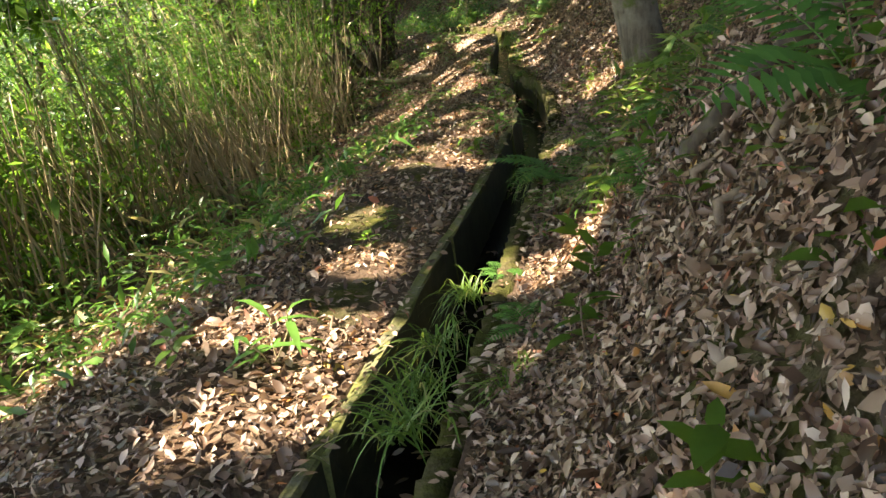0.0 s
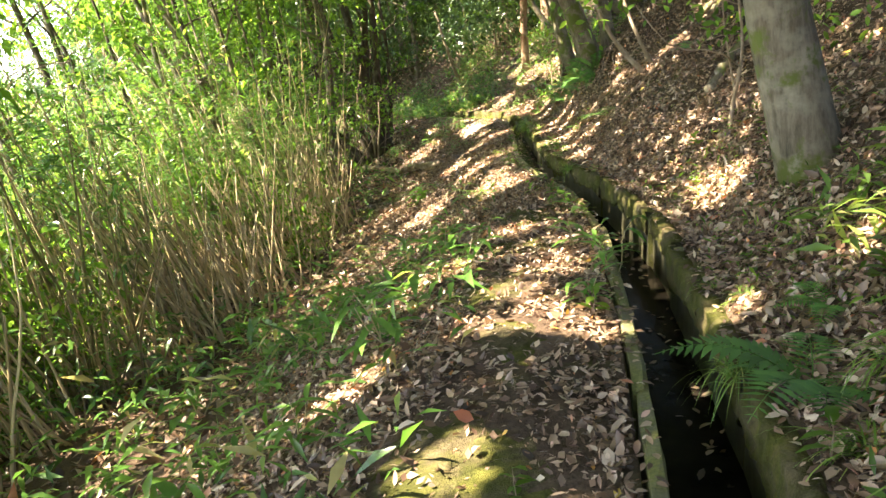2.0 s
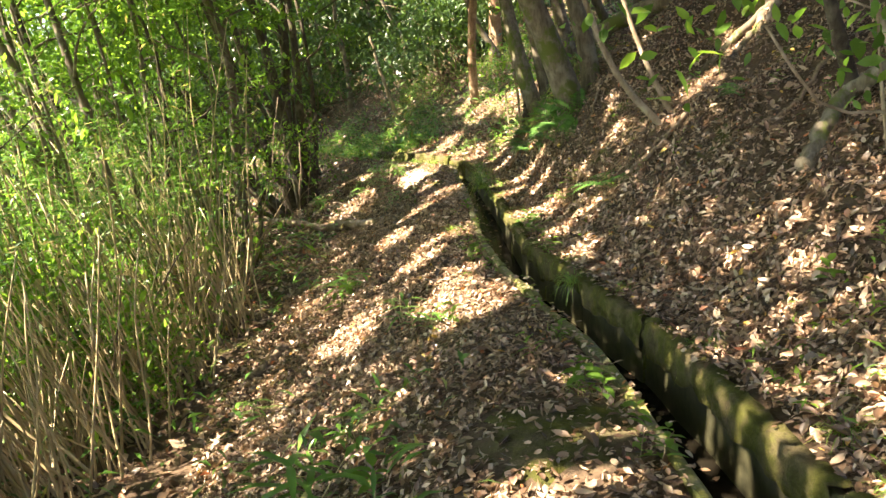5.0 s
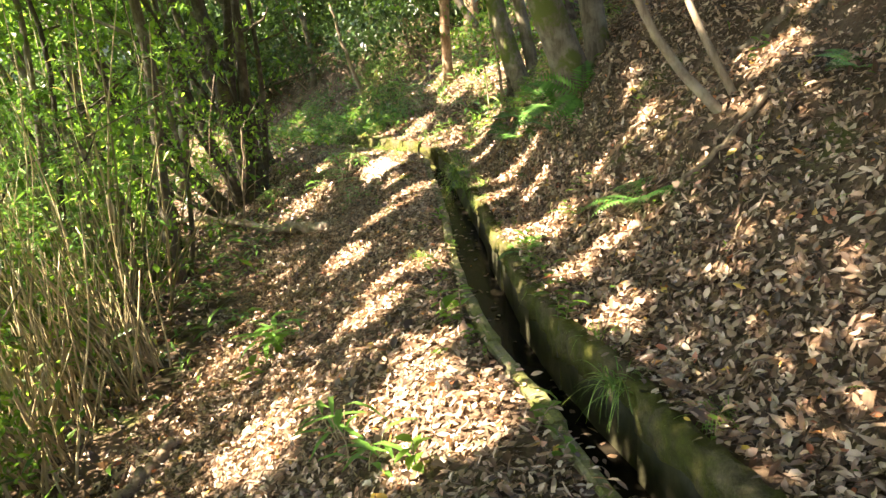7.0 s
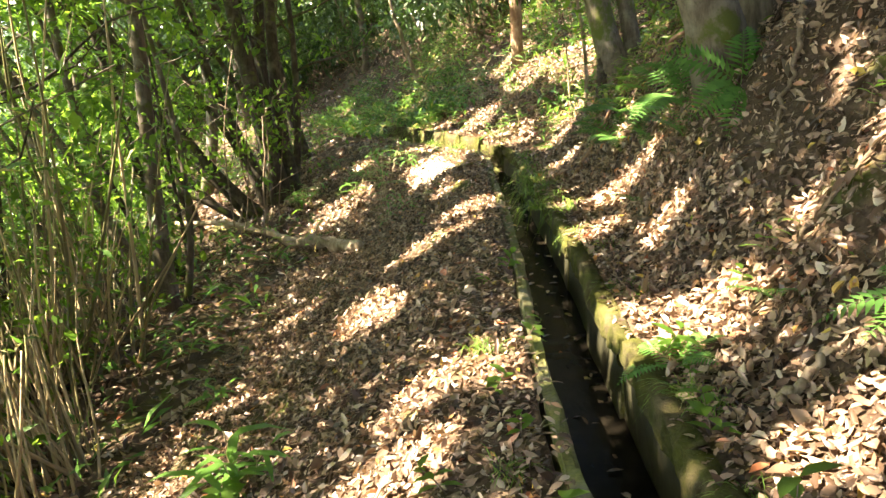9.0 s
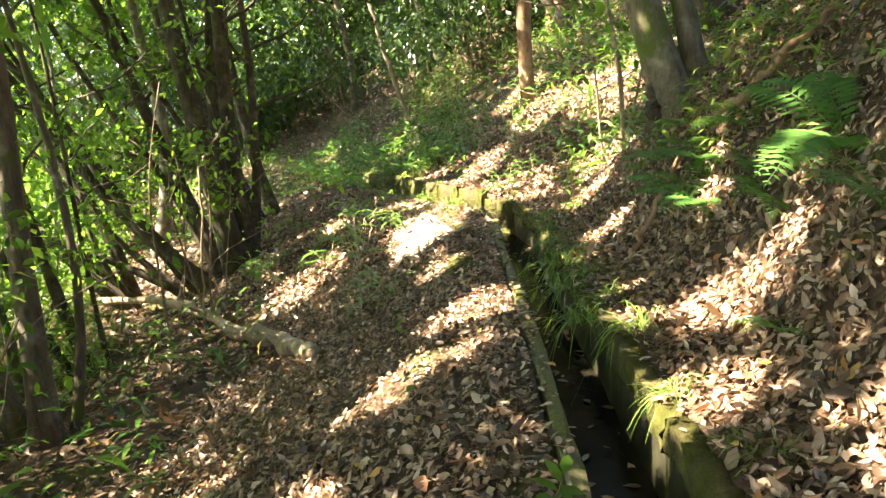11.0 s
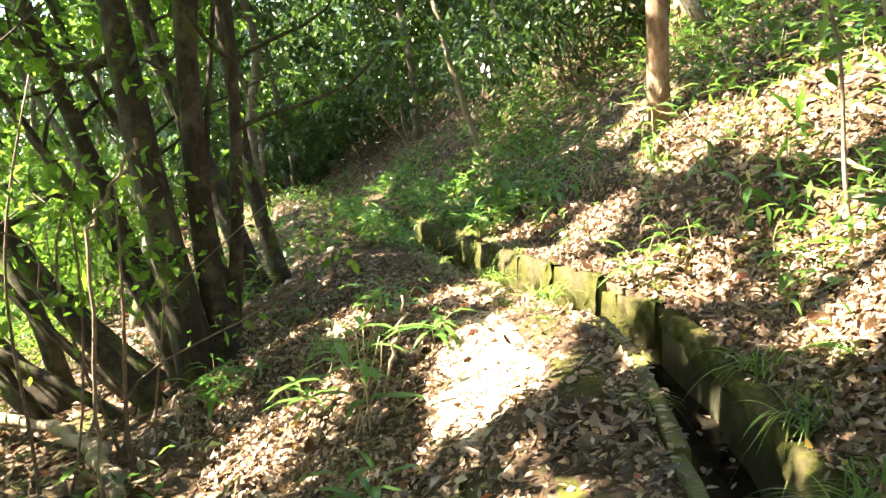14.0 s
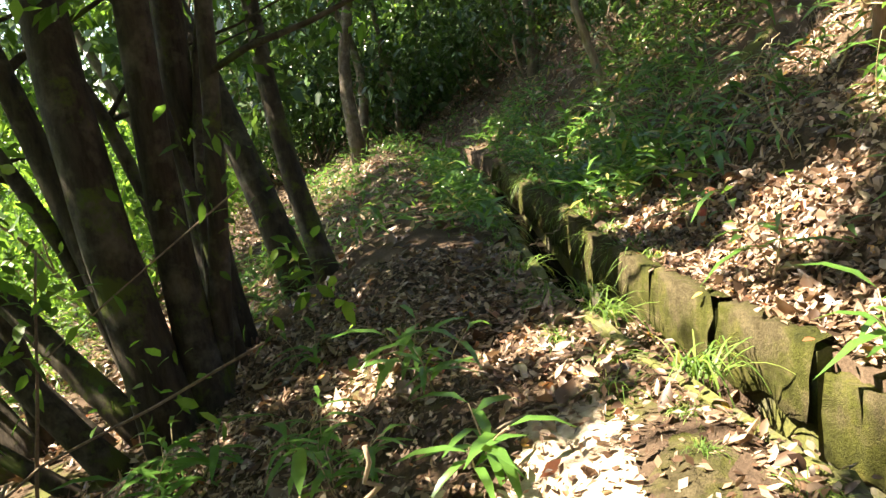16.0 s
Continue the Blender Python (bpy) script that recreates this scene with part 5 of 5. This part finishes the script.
def fallen_branch():
    rng = np.random.default_rng(1)
    t = thing("fallen_branch", "long bleached crooked fallen branch lying across the slope", "branch")
    way = [(-3.9, 23.7, 0.2), (-2.84, 23.0, 0.22), (-2.3, 22.5, 0.1), (-1.9, 21.9, 0.13), (-1.39, 21.0, 0.1), (-0.95, 20.3, 0.12), (-0.62, 19.6, 0.06), (-0.42, 19.1, 0.05)]
    p = np.array([(x, y, float(ground_z(x, y)) + lift) for x, y, lift in way])
    q = np.linspace(0, len(p) - 1, 40)
    c = np.stack([np.interp(q, range(len(p)), p[:, i]) for i in range(3)], 1) + rng.normal(0, 0.014, (40, 3))
    r = np.interp(q, [0, 2, 3, 4, 6, 7], [0.045, 0.062, 0.05, 0.072, 0.078, 0.06]) * (1 + 0.18 * np.sin(q * 7.0)) * rng.uniform(0.9, 1.1, 40)
    wood = mesh_object("wood", *tube(c, r, 12, rng, 0.1), M_DEADWOOD, t, "", True)
    for i, d in ((9, (0.1, 0.2, 0.3)), (17, (-0.25, -0.12, 0.2)), (24, (0.22, 0.1, 0.22)), (31, (-0.2, 0.1, 0.12)), (36, (0.05, -0.25, 0.1))):
        mesh_object("stub", *tube(bent(c[i], c[i] + np.array(d), rng, 6, 0.08), np.linspace(r[i] * 0.5, 0.008, 6), 7), M_DEADWOOD, wood, "", True)
    return t


fallen_branch()
limb("broken_branch", "short dark broken branch on the leaves", [(-1.65, 12.45, 0.02), (-1.38, 12.95, 0.04)], (0.04, 0.035), M_TWIG, 2)
limb("fallen_log", "short rotten log at the edge of the thicket", [(-3.5, 9.0, 0.05), (-3.25, 10.2, 0.06)], (0.08, 0.07), M_DEADWOOD, 3, "log")
limb("stick", "thin dry stick on the leaves", [(-1.5, 17.7, 0.02), (-1.05, 18.6, 0.03)], (0.018, 0.012), M_DEADWOOD, 4)
limb("stick", "reddish rotten stick on the bank", [(1.75, 18.05, 0.02), (2.3, 18.5, 0.04)], (0.02, 0.014), M_BARK_RED, 5)
limb("stick", "thin dry stick on the footpath", [(0.1, 18.7, 0.02), (0.4, 19.1, 0.02)], (0.012, 0.008), M_TWIG, 6)
limb("stick", "dry stick leaning on the bank", [(1.3, 12.95, 0.03), (1.55, 13.0, 0.02)], (0.02, 0.014), M_DEADWOOD, 7)
limb("stick", "pale broken stalk caught in the sapling", [(-1.95, 21.8, 0.0), (-1.7, 21.62, 1.7), (-1.34, 21.6, 2.15)], (0.012, 0.012, 0.01), M_DEADWOOD, 20)
limb("stick", "dry broken stalk standing among the bamboo grass", [(-0.12, 21.36, 0.0), (0.0, 21.37, 0.33), (0.1, 21.38, 0.62)], (0.01, 0.008, 0.006), M_DEADWOOD, 18)
limb("dead_sapling", "pale bare sapling leaning out of the far bank", [(0.67, 30.3, 0.0), (0.36, 30.3, 1.4), (0.05, 30.4, 3.0)], (0.06, 0.05, 0.035), M_DEADWOOD, 8)
limb("fallen_log", "mossy fallen log lying on the upper bank", [(3.3, 18.2, 0.35), (4.2, 17.4, 0.15), (5.2, 16.6, 0.1)], (0.12, 0.12, 0.1), M_BARK_MOSSY, 9, "log")
limb("root", "thick dark root lying along the steep bank", [(0.72, 2.45, 0.06), (0.86, 2.2, 0.08), (0.98, 1.8, 0.06), (1.05, 1.4, 0.04)], (0.035, 0.032, 0.028, 0.02), M_BARK_DARK, 19, "root")
limb("root", "bare root running down the bank", [(2.9, 17.6, 0.03), (2.45, 18.1, 0.02), (2.2, 18.9, 0.01)], (0.015, 0.012, 0.008), M_BARK_DARK, 10, "root")
for k, (x0, y0) in enumerate(((3.9, 13.7), (3.8, 13.5), (3.95, 13.6), (2.75, 13.4), (2.6, 12.9), (2.5, 13.9), (3.05, 11.3), (2.9, 10.8), (2.45, 12.4), (2.55, 15.3), (2.6, 16.9), (2.9, 19.2), (2.7, 19.0), (1.5, 4.2), (1.0, 2.3), (1.1, 1.9))):
    reach = rng.uniform(0.45, 0.95)
    side = rng.normal(-0.35, 0.3)
    thick = 0.05 if k < 3 else rng.uniform(0.008, 0.02)
    limb("root", "bare root running down the eroded bank", [(x0, y0, 0.03), (x0 - reach * 0.4, y0 + side * 0.5, 0.04), (x0 - reach * 0.7, y0 + side * 0.7, 0.02), (x0 - reach, y0 + side, -0.01)], (thick, thick * 0.8, thick * 0.5), M_BARK if k < 3 else M_TWIG, 740 + k, "root")["group"] = "roots on the bank"
limb("fallen_log", "rotten reddish log on the bank below the trunks", [(2.36, 18.4, 0.06), (2.5, 17.95, 0.1), (2.75, 17.45, 0.12)], (0.026, 0.028, 0.022), M_BARK_RED, 762, "log")
limb("stump", "dark hollow rotten stump at the foot of the trunk", [(2.56, 19.75, -0.05), (2.53, 19.72, 0.2), (2.5, 19.72, 0.42)], (0.14, 0.1, 0.06), M_BARK_DARK, 763, "stump")
for k in range(26):
    y = rng.uniform(21, 26)
    x = float(ditch_x(y)) + rng.uniform(1.4, 4.2)
    a, L = rng.uniform(0, 6.28), rng.uniform(0.5, 1.1)
    limb("dead_culm", "dead straw-coloured culm leaning in the undergrowth", [(x, y, 0.0), (x + math.cos(a) * L * 0.3, y + math.sin(a) * L * 0.3, L * 0.35), (x + math.cos(a) * L * 0.65, y + math.sin(a) * L * 0.65, L * 0.6)], (0.008, 0.006, 0.003), M_CULM, 770 + k, "dead culm")["group"] = "dead culms on the bank"
limb("fallen_branch", "broken mossy branch end lying on the bank", [(2.3, 10.35, 0.05), (2.75, 10.6, 0.06), (3.3, 10.3, 0.12)], (0.06, 0.055, 0.05), M_BARK_MOSSY, 760)
limb("stick", "dark stick on the leaves of the bank", [(1.75, 8.75, 0.03), (2.0, 8.9, 0.04), (2.3, 8.8, 0.05)], (0.018, 0.014, 0.01), M_TWIG, 761)
for k in range(90):
    y = rng.uniform(1, 26)
    u = rng.choice([-1, 1], p=[0.62, 0.38]) * rng.uniform(0.4, 3.4)
    x, a, L = float(ditch_x(y)) + u, rng.uniform(0, 6.28), rng.uniform(0.15, 0.6)
    limb("twig", "dry twig lying on the fallen leaves", [(x, y, 0.025), (x + math.cos(a) * L * 0.5, y + math.sin(a) * L * 0.5, 0.035), (x + math.cos(a) * L, y + math.sin(a) * L, 0.025)], (0.007, 0.004), M_TWIG if k % 2 else M_DEADWOOD, 700 + k, "twig")["group"] = "twigs on the ground"


# ---- small left-behind things ----
def turned(profile, sides=16):
    bm = bmesh.new()
    rings = [[bm.verts.new((r * math.cos(6.2832 * j / sides), r * math.sin(6.2832 * j / sides), z)) for j in range(sides)] for r, z in profile]
    for a, b in zip(rings, rings[1:]):
        for j in range(sides):
            bm.faces.new((a[j], a[(j + 1) % sides], b[(j + 1) % sides], b[j]))
    bm.faces.new(rings[0][::-1])
    bm.faces.new(rings[-1])
    return bm


stake = thing("marker_stake", "short stone marker stake with a faded red top", "stake")
part("post", turned([(0.03, -0.1), (0.032, 0.08), (0.03, 0.1)], 8), M_STONE, stake, "grey stone post")
part("cap", turned([(0.034, 0.1), (0.035, 0.135), (0.026, 0.145)], 8), M_RED, stake, "faded red cap")
stake.matrix_basis = stand(1.12, 24.05, 0.3, 0.8, 0.0, (0.1, 0.05))
can = thing("red_can", "small faded red can lying on the fallen leaves", "can")
part("body", turned([(0.02, -0.05), (0.031, -0.042), (0.032, 0.03), (0.027, 0.042)]), M_RED, can)
part("lid", turned([(0.026, 0.042), (0.026, 0.046), (0.022, 0.044)]), M_STONE, can, "dull metal lid")
can.matrix_basis = stand(2.06, 21.85, 0.8, 0.75, -0.03, (1.4, 0.2))
